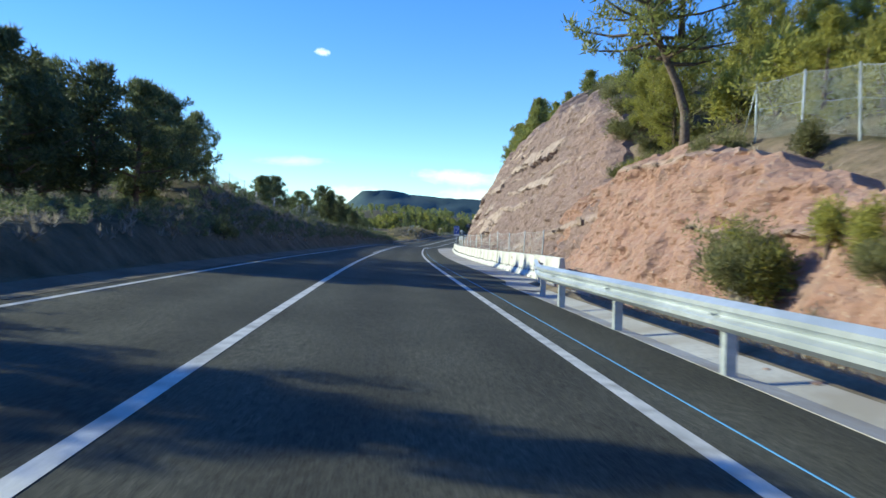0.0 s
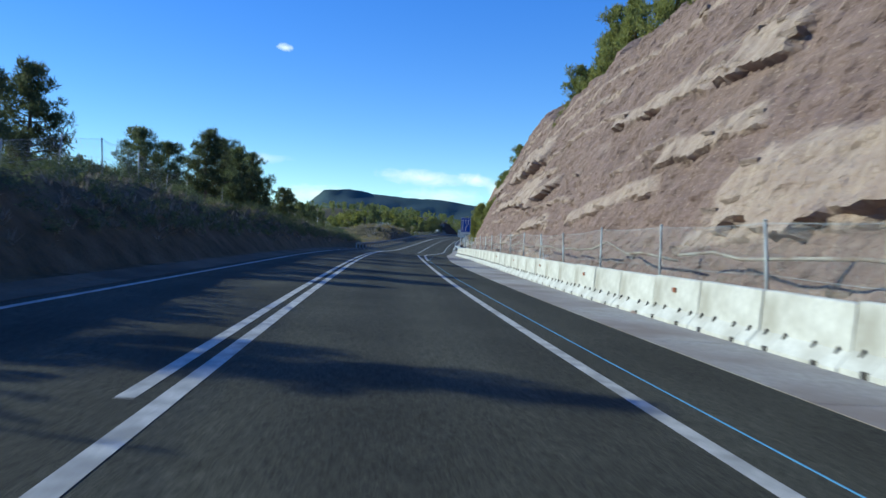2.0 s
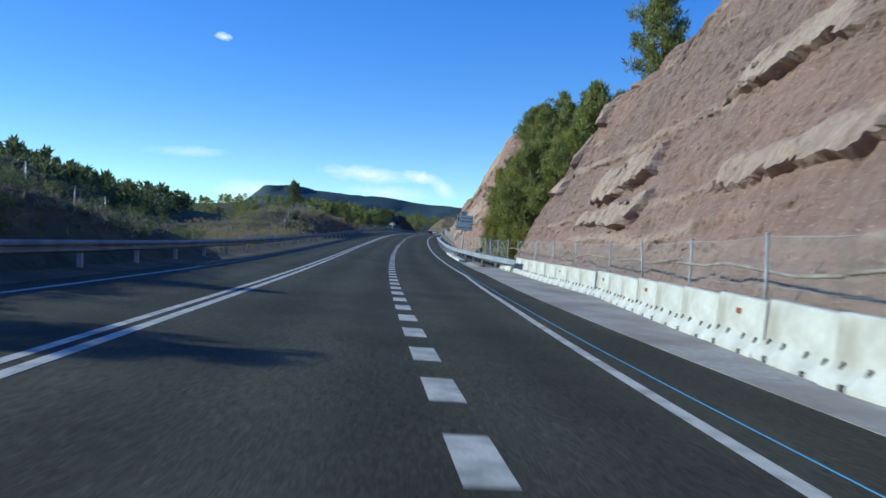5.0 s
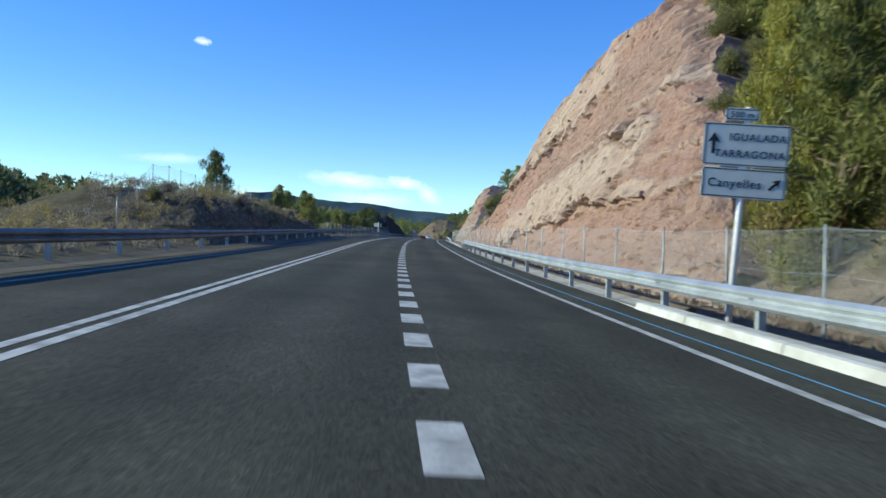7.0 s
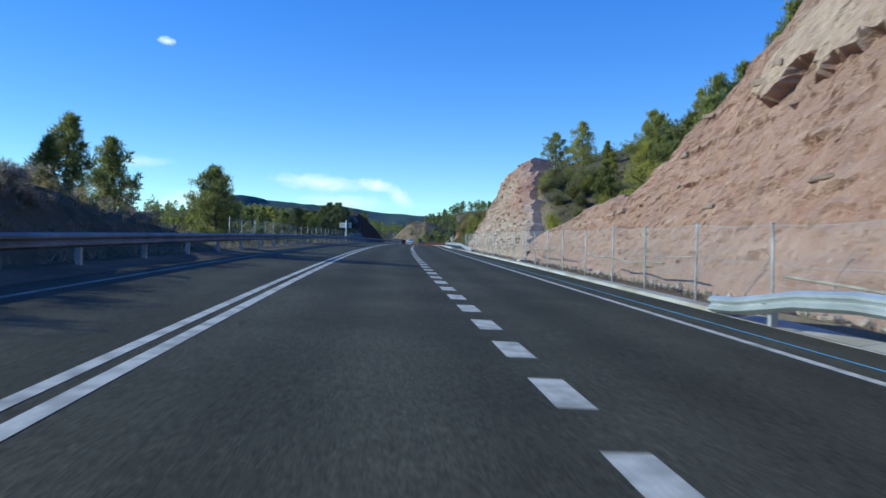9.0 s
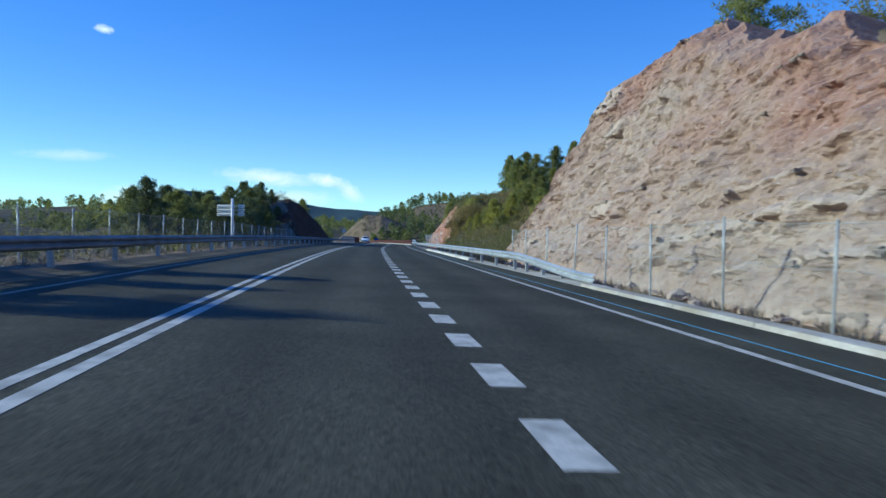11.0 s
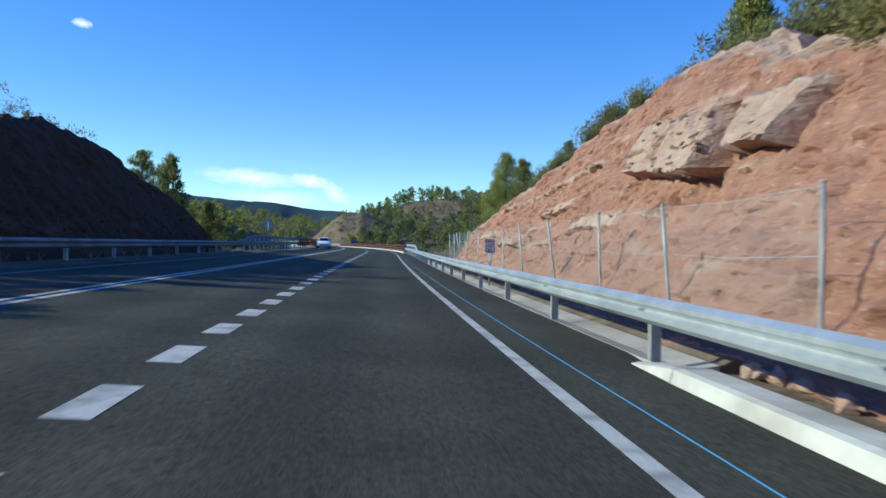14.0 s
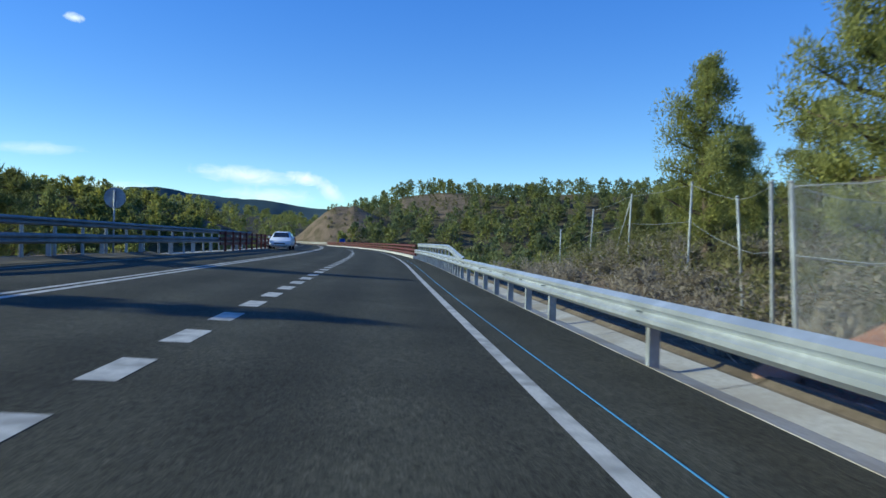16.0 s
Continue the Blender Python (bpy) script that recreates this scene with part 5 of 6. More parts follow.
# bushes at the foot of the gully's pines
for i in range(18):
    s, u = 162.5 + 1.15 * i, 8.3 + 0.7 * ((i * 5) % 4)
    plant(["dense0", "bushy1", "heath1", "dense1", "bushy0", "heath0"][i % 6], s, u, 0.9 + 0.25 * ((i * 3) % 4), i * 71 % 360, 0.1, group="bushes at the foot of the gully")
# bushes that close over the ends of the cuttings
for i, (s, u, sz, k) in enumerate([(335.2, 7.6, 1.5, "heath0"), (336.2, 8.3, 1.9, "heath1"), (337.0, 7.5, 1.2, "bushy0"), (337.6, 9.0, 1.9, "heath0"), (338.6, 9.3, 1.7, "bushy2"), (339.6, 9.8, 1.5, "heath1"), (334.4, 8.6, 1.6, "heath1"), (336.8, 10.2, 2.0, "heath0"), (333.4, 7.4, 1.2, "heath0"), (334.9, 6.9, 1.0, "dry1")]):
    plant(k, s, u, sz, i * 67 % 360, 0.1, group="bushes at the end of the red cutting")
for i, s in enumerate(np.linspace(18.5, 37, 20)):
    plant(["dense0", "shrub2", "dense1", "shrub0"][i % 4], s, float(toe(s)) + 0.5 * float(rock_top(s)) + 0.7 + 1.2 * (i % 3), 0.8 + 0.5 * ((i * 7) % 5) / 4, s * 83 % 360, 0.1, h=float(rock_top(s)) - 0.35 + 0.3 * (i % 3), group="bushes on the cutting's near end")
# bushes at the start
for s, u, sz in ((335.2, 6.5, 0.9), (334.2, 6.9, 1.0), (336.3, 6.4, 0.6)):
    plant("dense%d" % (int(s) % 2), s, u, sz, s * 53 % 360, 0.05, group="bushes at the end of the red cutting")
for s, u, h, sz, k in [(5.5, 4.05, 0.55, 1.05, "dense0"), (4.9, 4.0, 0.45, 0.85, "bushy1"), (6.1, 4.3, 0.7, 0.8, "bushy0"), (3.9, 4.45, 1.35, 0.6, "bushy2"), (2.9, 4.4, 1.3, 0.55, "bushy0"), (2.2, 4.2, 1.0, 0.5, "dense1"), (4.6, 3.5, 0.1, 0.7, "dry1"), (2.6, 3.5, 0.1, 0.6, "dry0")]:
    plant(k, s, u, sz, s * 61 % 360, 0.05, h=h)
for s, u, sz, k in [(8.5, 6.9, 0.8, "shrub1"), (12.5, 6.9, 0.9, "dense1"), (17, 6.7, 1.0, "dense0"), (19, 6.8, 1.1, "bushy1"), (21, 6.6, 0.9, "shrub1"), (9, 9, 1.7, "bushy0"), (12, 9.2, 1.8, "bushy1"), (6, 9, 1.6, "bushy2"), (4, 10, 1.8, "bushy1"), (14.5, 9.6, 1.7, "bushy0"), (8, 11.5, 2.0, "bushy2"), (11, 12, 2.1, "bushy0"), (17, 9.6, 1.7, "bushy2"), (1, 9.5, 1.6, "shrub2"), (6, 13, 2.2, "bushy1")]:
    plant(k, s, u, sz, rngp.uniform(0, 360), 0.08)


def strewn(kinds, count, s_range, u_range, size, group, keep=None):
    """Bushes strewn over a stretch of ground."""
    n = 0
    while n < count:
        s, u = rngp.uniform(*s_range), rngp.uniform(*u_range)
        if keep is not None and not keep(s, u):
            continue
        plant(kinds[rngp.integers(len(kinds))], s, u, rngp.uniform(*size), rngp.uniform(0, 360), 0.08, group=group)
        n += 1


behind = lambda s, u: u > float(toe(s)) + 0.9 + 0.5 * float(rock_top(s)) + 0.4
SHR = ["shrub0", "shrub1", "shrub2", "bushy0"]
strewn(["shrub0", "shrub1", "shrub2"], 16, (-10, 40), (-14, -9.2), (0.5, 1.1), "shrubs on the shaded bank")
strewn(["shrub0", "shrub1", "shrub2", "dry0"], 22, (30, 150), (-14, -11.4), (0.4, 0.8), "shrubs on the shaded bank")
strewn(["dry0", "dry1", "dry2", "shrub0"], 22, (198, 252), (-16, -10.4), (0.6, 1.2), "dry bushes on the far bank")
strewn(["shrub0", "dry0", "dry1"], 14, (150, 205), (-22, -11), (0.6, 1.2), "scrub beyond the far guardrail")
strewn(SHR + ["dry0"], 20, (252, 345), (-20, -11), (0.7, 1.5), "scrub beyond the far guardrail")
strewn(["shrub1", "dry2"], 8, (350, 378), (-22, -14.5), (0.5, 1.0), "shrubs on the dark mound")
strewn(SHR, 34, (28, 160), (9.5, 14), (0.8, 1.7), "shrubs on the cutting's rim", behind)
strewn(SHR + ["bushy1", "bushy2"], 24, (165, 186), (8.2, 14), (0.8, 1.8), "shrubs in the gully", behind)
strewn(SHR, 16, (186, 246), (14, 20), (0.8, 1.6), "shrubs on the hill crest", behind)
strewn(SHR + ["dry1", "dense0"], 60, (244, 276), (8.2, 15), (0.7, 1.4), "shrubs between the cuttings", behind)
strewn(SHR + ["dry0", "dry2"], 40, (300, 350), (7.4, 14), (0.7, 1.6), "shrubs on the sunny slope", behind)
for s, d, sz in [(347, 1.2, 0.8), (351.5, 1.0, 1.1), (353, 1.3, 1.25), (354.6, 1.0, 1.1), (356.5, 1.1, 1.0), (358.4, 0.9, 0.9), (360.5, 1.0, 0.8), (363, 1.1, 0.7), (342, 1.6, 1.2), (339, 1.4, 0.8), (341, 1.0, 1.7), (339.6, 0.9, 1.4), (349.3, 1.3, 1.0), (364.5, 1.2, 1.1), (366, 1.5, 1.2), (361.8, 1.6, 1.3), (355.4, 1.9, 1.5), (345, 2.0, 1.3), (359.4, 1.8, 1.3)]:
    plant("dense%d" % (int(s) % 2), s, float(toe(s)) + 0.5 * float(rock_top(s)) + d, sz, s * 77 % 360, 0.0, h=float(rock_top(s)) - 0.25, group="bushes on the red cutting's rim")
for i, s in enumerate(np.linspace(184.5, 207, 26)):
    plant(["dense0", "shrub1", "dense1", "dry1"][i % 4], s, float(toe(s)) + 0.5 * float(rock_top(s)) + 0.9 + 1.3 * (i % 3), 0.75 + 0.4 * ((i * 7) % 5) / 4, s * 91 % 360, 0.1, h=float(rock_top(s)) - 0.35 + 0.35 * (i % 3), group="bushes on the high cutting's rim")
strewn(["dry0", "dry1", "dry2", "shrub1"], 26, (377, 408), (6.5, 12), (0.5, 0.9), "dry scrub before the bridge")


# grass and litter on the verges, far woods: too many to count
def tuft_field(name, label, count, s_range, u_of, mat, size, seed, blades=7):
    rng = np.random.default_rng(seed)
    s = rng.uniform(*s_range, count)
    u = u_of(s, rng)
    c = ground_point(s, u)
    v, f = clumps(rng, c, size * 0.45, blades, size, 1.6, 0.1)
    tagged(mesh_ob(name, v, f, mat), label, "grass", kind="stuff")


tuft_field("dry_grass", "dry straw-coloured grass along the verge", 5200, (-20, 400), lambda s, r: -9.0 - r.gamma(1.4, 2.6, len(s)), DRY, 0.26, 1, 12)
tuft_field("dry_grass", "dry grass and weeds below the rock", 3000, (160, 400), lambda s, r: toe(s) + np.where(s > 330, 0.15, -0.7) + r.gamma(1.2, 0.7, len(s)), DRY, 0.2, 2)
tuft_field("dry_grass", "dry weeds behind the guardrail below the red rock", 1700, (334, 377), lambda s, r: toe(s) + 0.12 + r.gamma(1.5, 0.22, len(s)), DRY, 0.26, 6, 10)
tuft_field("dry_grass", "dry grass on the start bank", 900, (-12, 14), lambda s, r: 2.8 + r.gamma(1.6, 0.9, len(s)), DRY, 0.2, 3)
tuft_field("slope_grass", "olive grass and low scrub on the slopes", 7000, (0, 400), lambda s, r: toe(s) + 1.6 + 0.5 * rock_top(s) + r.gamma(1.6, 5.0, len(s)), SHRUB, 0.2, 4, 12)


def scrub(name, label, count, seed, s_range, u_of, mat, size, keep=None):
    """Low bushes past counting: each a heap of leafy clumps."""
    rng = np.random.default_rng(seed)
    s = rng.uniform(*s_range, count)
    u = u_of(s, rng)
    if keep is not None:
        ok = keep(s, u)
        s, u = s[ok], u[ok]
    p = ground_point(s, u)
    hh = size * rng.uniform(0.5, 1.4, len(s))
    cs, rs = [], []
    for k in range(6):
        cs.append(p + np.stack([rng.normal(size=len(s)) * 0.42 * hh, rng.normal(size=len(s)) * 0.42 * hh, rng.uniform(0.15, 0.85, len(s)) * hh], 1))
        rs.append(hh * rng.uniform(0.18, 0.34, len(s)))
    v, f = clumps(rng, np.concatenate(cs), np.concatenate(rs), 30, size * 0.15, 0.6, 0.17)
    tagged(mesh_ob(name, v, f, mat), label, "scrub", kind="stuff")


rim = lambda s: toe(s) + 1.0 + 0.5 * rock_top(s)
# Leaf colour carries the shade that lies on this bank.
scrub("scrub", "dark scrub covering the shaded bank", 1300, 31, (-15, 152), lambda s, r: -9.2 - r.gamma(1.2, 2.0, len(s)), PINE_SHADED, 0.5)
scrub("scrub", "dry scrub on the far bank", 420, 32, (150, 255), lambda s, r: -10.3 - r.gamma(1.6, 5.0, len(s)), DRY, 0.75)
scrub("scrub", "olive-brown scrub on the far bank", 420, 41, (150, 255), lambda s, r: -10.6 - r.gamma(1.6, 5.0, len(s)), HEATH, 0.8)
scrub("scrub", "mixed scrub beyond the far guardrail", 420, 33, (250, 400), lambda s, r: -10.8 - r.gamma(1.7, 5.0, len(s)), SHRUB, 1.1, lambda s, u: ~((s > 346) & (s < 382) & (u > -14.5)))
scrub("scrub", "olive scrub above the rock cuttings", 600, 34, (0, 300), lambda s, r: rim(s) + 0.4 + r.gamma(1.3, 5.0, len(s)), SHRUB, 1.15)
scrub("scrub", "olive-brown heath on the sunny slope", 1100, 35, (299, 352), lambda s, r: rim(s) + 0.2 + r.gamma(1.6, 4.2, len(s)), HEATH, 0.85)
scrub("scrub", "olive scrub on the sunny slope", 620, 36, (299, 380), lambda s, r: rim(s) + 0.2 + r.gamma(1.6, 5.0, len(s)), SHRUB, 0.75, lambda s, u: (s < 336) | (u > rim(s) + 3))
scrub("scrub", "dry grey scrub at the foot of the sunny slope", 150, 38, (300, 337), lambda s, r: 5.9 + r.gamma(1.5, 1.0, len(s)), DRY, 0.6)
scrub("scrub", "dark scrub at the foot of the sunny slope", 260, 39, (300, 337), lambda s, r: 6.4 + r.gamma(1.5, 1.0, len(s)), SHRUB, 0.8)
scrub("scrub", "olive scrub before the bridge", 300, 40, (374, 425), lambda s, r: 7.4 + r.gamma(1.8, 3.0, len(s)), SHRUB, 0.8)
scrub("scrub", "dry grey scrub before the bridge", 340, 37, (376, 425), lambda s, r: 6.2 + r.gamma(1.6, 3.0, len(s)), DRY, 0.6)


def far_woods(name, label, count, seed, xr, yr, height, mat, test):
    """Woods on far slopes: every tree a stem of stacked clumps."""
    rng = np.random.default_rng(seed)
    th, ax, ay, az = AXIS_LAND
    x, y = rng.uniform(*xr, count), rng.uniform(*yr, count)
    k = np.clip(np.searchsorted(ay, y), 0, len(ay) - 1)
    s, u = AX[k].copy(), np.zeros(count)
    for _ in range(4):
        cx, cy, t = np.interp(s, AX, ax), np.interp(s, AX, ay), np.interp(s, AX, th)
        s = s + (x - cx) * np.sin(t) + (y - cy) * np.cos(t)
        u = (x - np.interp(s, AX, ax)) * np.cos(t) - (y - np.interp(s, AX, ay)) * np.sin(t)
    ok = test(x, y, s, u)
    s, u = s[ok], u[ok]
    p = ground_point(s, u)
    n = len(p)
    hh = height * rng.uniform(0.6, 1.25, n)
    cs, rs = [], []
    for lv, w in ((0.25, 0.26), (0.45, 0.3), (0.62, 0.25), (0.8, 0.17), (0.95, 0.08)):
        c = p + np.stack([rng.normal(size=n) * 0.09 * hh, rng.normal(size=n) * 0.09 * hh, lv * hh], 1)
        cs.append(c)
        rs.append(1.45 * w * hh)
    v, f = clumps(rng, np.concatenate(cs), np.concatenate(rs), 27, height * 0.165, 0.8, 0.3)
    tagged(mesh_ob(name, v, f, mat), label, "woods", kind="stuff")


off_road = lambda s, u: np.abs(u + np.maximum(s - 402, 0) ** 2 / 1440) > 13
# The hill's shaded side is painted through the darker needles.
far_woods("far_woods", "pine wood beyond the valley, its shaded side put into the colour", 1700, 11, (-190, -25), (195, 440), 6.5, PINE_SHADED, lambda x, y, s, u: (u < -34))
far_woods("far_woods", "sunlit pines on the hill behind the bridge", 1700, 18, (90, 420), (420, 760), 5.4, PINE, lambda x, y, s, u: (s > 425) & off_road(s, u) & (u > -12) & ~bare_earth(x, y))
far_woods("far_woods", "pine wood on the sunlit hill behind the bridge", 1600, 12, (90, 420), (420, 760), 5.6, PINE_SHADED, lambda x, y, s, u: (s > 425) & off_road(s, u) & (u > -12) & ~bare_earth(x, y))
far_woods("far_woods", "dark pine wood on the ridge beyond the bridge", 700, 15, (-60, 110), (560, 720), 5.6, PINE, lambda x, y, s, u: (s > 405) & off_road(s, u) & (u < -10) & ~bare_earth(x, y))
far_woods("far_woods", "lighter pines on the ridge beyond the bridge", 800, 19, (-60, 110), (560, 720), 5.4, PINE_LIGHT, lambda x, y, s, u: (s > 405) & off_road(s, u) & (u < -10) & ~bare_earth(x, y))
far_woods("far_woods", "light green wood in the valley by the bridge", 1900, 13, (-60, 150), (410, 600), 4.6, PINE, lambda x, y, s, u: (s > 405) & off_road(s, u) & (u < -10) & ~bare_earth(x, y) & (np.hypot(x - 12, y - 478) > 17))
far_woods("scrub", "low scrub on the bare cone and outcrops", 1500, 16, (60, 225), (548, 648), 1.3, SHRUB, lambda x, y, s, u: bare_earth(x, y) & off_road(s, u))
far_woods("far_woods", "woods on the hills in the distance", 2900, 14, (-420, 520), (740, 1400), 8.0, PINE, lambda x, y, s, u: (s > 740))
# pines on the hillside above the cuttings
for s, u in zip(rngp.uniform(-20, 285, 56), rngp.gamma(2.0, 6.0, 56)):
    u = u + float(toe(s)) + 6 + 0.5 * float(rock_top(s))
    plant(["green0", "dark1", "cone2", "green2", "dark0"][rngp.integers(5)], s, u, rngp.uniform(0.75, 1.15), rngp.uniform(0, 360), 0.1, group="hillside pines")


# ---------------- distant mountain and clouds ----------------
def build_distance():
    az = np.radians(np.linspace(-40, 75, 240))
    deg = np.degrees(az)
    prof = np.interp(deg, [-40, -15, -6, -3.0, -1.0, 1.0, 3.5, 6, 9, 14, 24, 40, 75], [40, 60, 80, 100, 162, 168, 160, 147, 140, 120, 90, 70, 60])
    deep_ = 1.75
    prof = 0.95 * prof + 5 * fbm(deg * 0.5, 0, 0, 5) + 2.0 * vnoise(deg * 4.0, 0, 0, 6)
    rows_ = np.linspace(0, 1, 14)
    v = []
    for r in rows_:
        d = 2500 - 420 * (1 - r) + 30 * fbm(deg * 0.35, r * 3, 0, 8)
        z = prof * r ** 1.2 - 12 + 7 * fbm(deg * 0.6, r * 4, 0, 7) * np.sin(np.pi * r)
        v.append(deep_ * np.stack([np.sin(az) * d, np.cos(az) * d, z], -1))
    v = np.array(v)
    # The blue haze of distance is mixed into the forest's own colour.
    m = mixed("far_forest_haze", (0.03, 0.055, 0.065), (0.05, 0.085, 0.095), (0.04, 0.075, 0.09), fine=0.012, coarse=0.002, rough=1.0, bump=0.0)
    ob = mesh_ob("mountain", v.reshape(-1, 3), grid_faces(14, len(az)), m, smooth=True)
    tagged(ob, "flat-topped wooded mountain with distance haze in its blue-green colour", "mountain", kind="structure")


def cloud(name, az, el, wide, high, seed, density, label, slant=0.0):
    """A thin cloud far off: a gently curved veil, dense in its middle and torn at its rim."""
    m, n, l, bs = make_mat("cloud")
    n.remove(bs)
    tc = n.new("ShaderNodeTexCoord")
    mp = n.new("ShaderNodeMapping")
    mp.inputs["Scale"].default_value = (wide * 0.45 + 1.0, 1.0, high * 0.9 + 1.0)
    mp.inputs["Location"].default_value = (seed, 0, 0)
    l.new(tc.outputs["Generated"], mp.inputs["Vector"])
    t = n.new("ShaderNodeTexNoise")
    t.inputs["Scale"].default_value, t.inputs["Detail"].default_value, t.inputs["Roughness"].default_value = 1.3, 9, 0.62
    t.inputs["Distortion"].default_value = 0.9
    l.new(mp.outputs[0], t.inputs["Vector"])
    at_ = n.new("ShaderNodeAttribute")
    at_.attribute_name = "dense"
    mul = n.new("ShaderNodeMath")
    mul.operation = "MULTIPLY_ADD"
    l.new(at_.outputs["Fac"], mul.inputs[0])
    mul.inputs[1].default_value = 1.1
    mul.inputs[2].default_value = -0.77
    add = n.new("ShaderNodeMath")
    add.operation = "ADD"
    l.new(mul.outputs[0], add.inputs[0])
    l.new(t.outputs["Fac"], add.inputs[1])
    cl_ = n.new("ShaderNodeMapRange")
    cl_.inputs["From Min"].default_value, cl_.inputs["From Max"].default_value = 0.02, 0.72
    cl_.inputs["To Max"].default_value = density
    l.new(add.outputs[0], cl_.inputs["Value"])
    em = n.new("ShaderNodeEmission")
    em.inputs["Color"].default_value = (0.93, 0.96, 1.0, 1)
    em.inputs["Strength"].default_value = 1.0
    tp = n.new("ShaderNodeBsdfTransparent")
    ms = n.new("ShaderNodeMixShader")
    l.new(cl_.outputs[0], ms.inputs[0])
    l.new(tp.outputs[0], ms.inputs[1])
    l.new(em.outputs[0], ms.inputs[2])
    l.new(ms.outputs[0], n["Material Output"].inputs["Surface"])
    a = np.radians(az + np.linspace(-wide / 2, wide / 2, 40))
    e0 = np.linspace(-high / 2, high / 2, 14)
    A, E_ = np.meshgrid(a, e0, indexing="ij")
    X = (A - a.mean()) / (a[-1] - a[0]) * 2
    Y = E_ / (high / 2)
    E2 = np.radians(el + E_ + slant * X * wide / 2)
    d = 4200 + 60 * X ** 2
    v = np.stack([np.sin(A) * np.cos(E2) * d + 35, np.cos(A) * np.cos(E2) * d + 185, np.sin(E2) * d], -1)
    ob = mesh_ob(name, v.reshape(-1, 3), grid_faces(40, 14), m, smooth=True)
    at2 = ob.data.attributes.new("dense", "FLOAT", "POINT")
    at2.data.foreach_set("value", np.clip(1 - np.sqrt(X ** 2 + Y ** 2), 0, 1).reshape(-1))
    ob.visible_shadow = False
    tagged(ob, label, "cloud", kind="structure")


build_distance()
cloud("cloud", -4.95, 14.6, 2.0, 0.9, 3.0, 1.0, "small bright white cloud in the blue sky", -0.06)
cloud("cloud", 6.6, 4.75, 11, 2.0, 7.0, 0.85, "long thin white cloud streak low over the hills", -0.07)
cloud("cloud", 11.0, 4.75, 5.0, 1.6, 21.0, 1.0, "bright white cloud wisp low over the hills", -0.12)
cloud("cloud", 12.9, 3.8, 3.2, 2.2, 24.0, 0.75, "cloud wisp hooking down to the hills", -0.5)
cloud("cloud", 8.2, 3.2, 10, 2.4, 17.0, 0.6, "faint cloud veil low over the hills", 0.0)
cloud("cloud", -2.5, 3.0, 10, 2.6, 11.0, 0.8, "pale cloud veil low over the far ridge", 0.05)
cloud("cloud", -7.2, 5.8, 9, 1.3, 15.0, 0.4, "very faint wisp of cloud", 0.03)


# ---------------- fences ----------------
def fence(label, posts, height, base=None, lean=2.0, net=True, radius=0.026, stays=(), land=False, net_from=0.05):
    """Steel posts with wire netting between them. posts: (s, u) pairs."""
    g = tagged(empty("wire_fence"), label, "fence")
    rng = np.random.default_rng(int(posts[0][0] * 10) + 7)
    feet, tops = [], []
    for s, u in posts:
        hb = float(land_h(s, u)) if base is None else base
        p = W(s, u, hb, land)
        q = p + np.array([rng.normal() * 0.012 * lean, rng.normal() * 0.012 * lean, 1.0]) * height * rng.uniform(0.96, 1.04)
        feet.append(p)
        tops.append(q)
        v, f = tube([p - (q - p) * 0.15, p, (p + q) / 2, q], radius, 6)
        mesh_ob("post", v, f, POST, g, True)
        v, f = tube([q, q + (q - p) * 0.012, q + (q - p) * 0.02], [radius * 1.25, radius * 1.25, radius * 0.4], 6)
        mesh_ob("post_cap", v, f, POST, g, True)
    for k in range(len(posts) - 1):
        a0, a1, b0, b1 = feet[k], tops[k], feet[k + 1], tops[k + 1]
        if net:
            n = 5
            t = np.linspace(0, 1, n)[:, None]
            sag = np.array([0, 0, -0.05]) * np.sin(np.pi * t)
            lo = a0 + (b0 - a0) * t + (a1 - a0) * net_from
            hi = a1 + (b1 - a1) * t + sag
            v = np.stack([lo, hi], 1).reshape(-1, 3)
            ob = mesh_ob("netting", v, grid_faces(n, 2), NET, g)
            uv = ob.data.uv_layers.new(name="UVMap")
            ln = float(np.linalg.norm(b0 - a0))
            for lp in ob.data.loops:
                i = lp.vertex_index
                uv.data[lp.index].uv = ((i // 2) / (n - 1) * ln, (i % 2) * height)
        for w in (0.98, 0.55):
            m = (a0 + (a1 - a0) * w + b0 + (b1 - b0) * w) / 2 + np.array([0, 0, -0.04])
            v, f = tube([a0 + (a1 - a0) * w, m, b0 + (b1 - b0) * w], 0.004, 4)
            mesh_ob("line_wire", v, f, POST, g)
    for k, side in stays:
        v, f = tube([tops[k] * 0.95 + feet[k] * 0.05, feet[k] + side * (feet[k + 1 if k + 1 < len(feet) else k - 1] - feet[k]) * 0.35], 0.018, 6)
        mesh_ob("stay", v, f, POST, g, True)
    return g


line = lambda s0, s1, ds, uf: [(float(s), float(uf(s)) + 0.06 * math.sin(s * 1.3)) for s in np.arange(s0, s1, ds)]
fence("sagging wire fence behind the concrete barrier", line(22, 160, 4.4, lambda s: barrier_u(s) + 0.92), 1.85, 0.0, 2.5, stays=((6, 1), (11, -1)), net_from=0.3)
fence("chain-link fence at the foot of the rock", line(160.5, 299, 3.4, lambda s: np.interp(s, [160, 175, 200, 260, 300], [7.2, 6.9, 6.2, 6.3, 6.0])), 1.75, 0.05, 1.5)
fence("tall chain-link fence before the red rock", line(338, 374.9, 3.5, lambda s: 6.2) + [(375.2, 6.2), (375.6, 7.6), (376, 9.2)], 1.6, 0.42, 5.0)
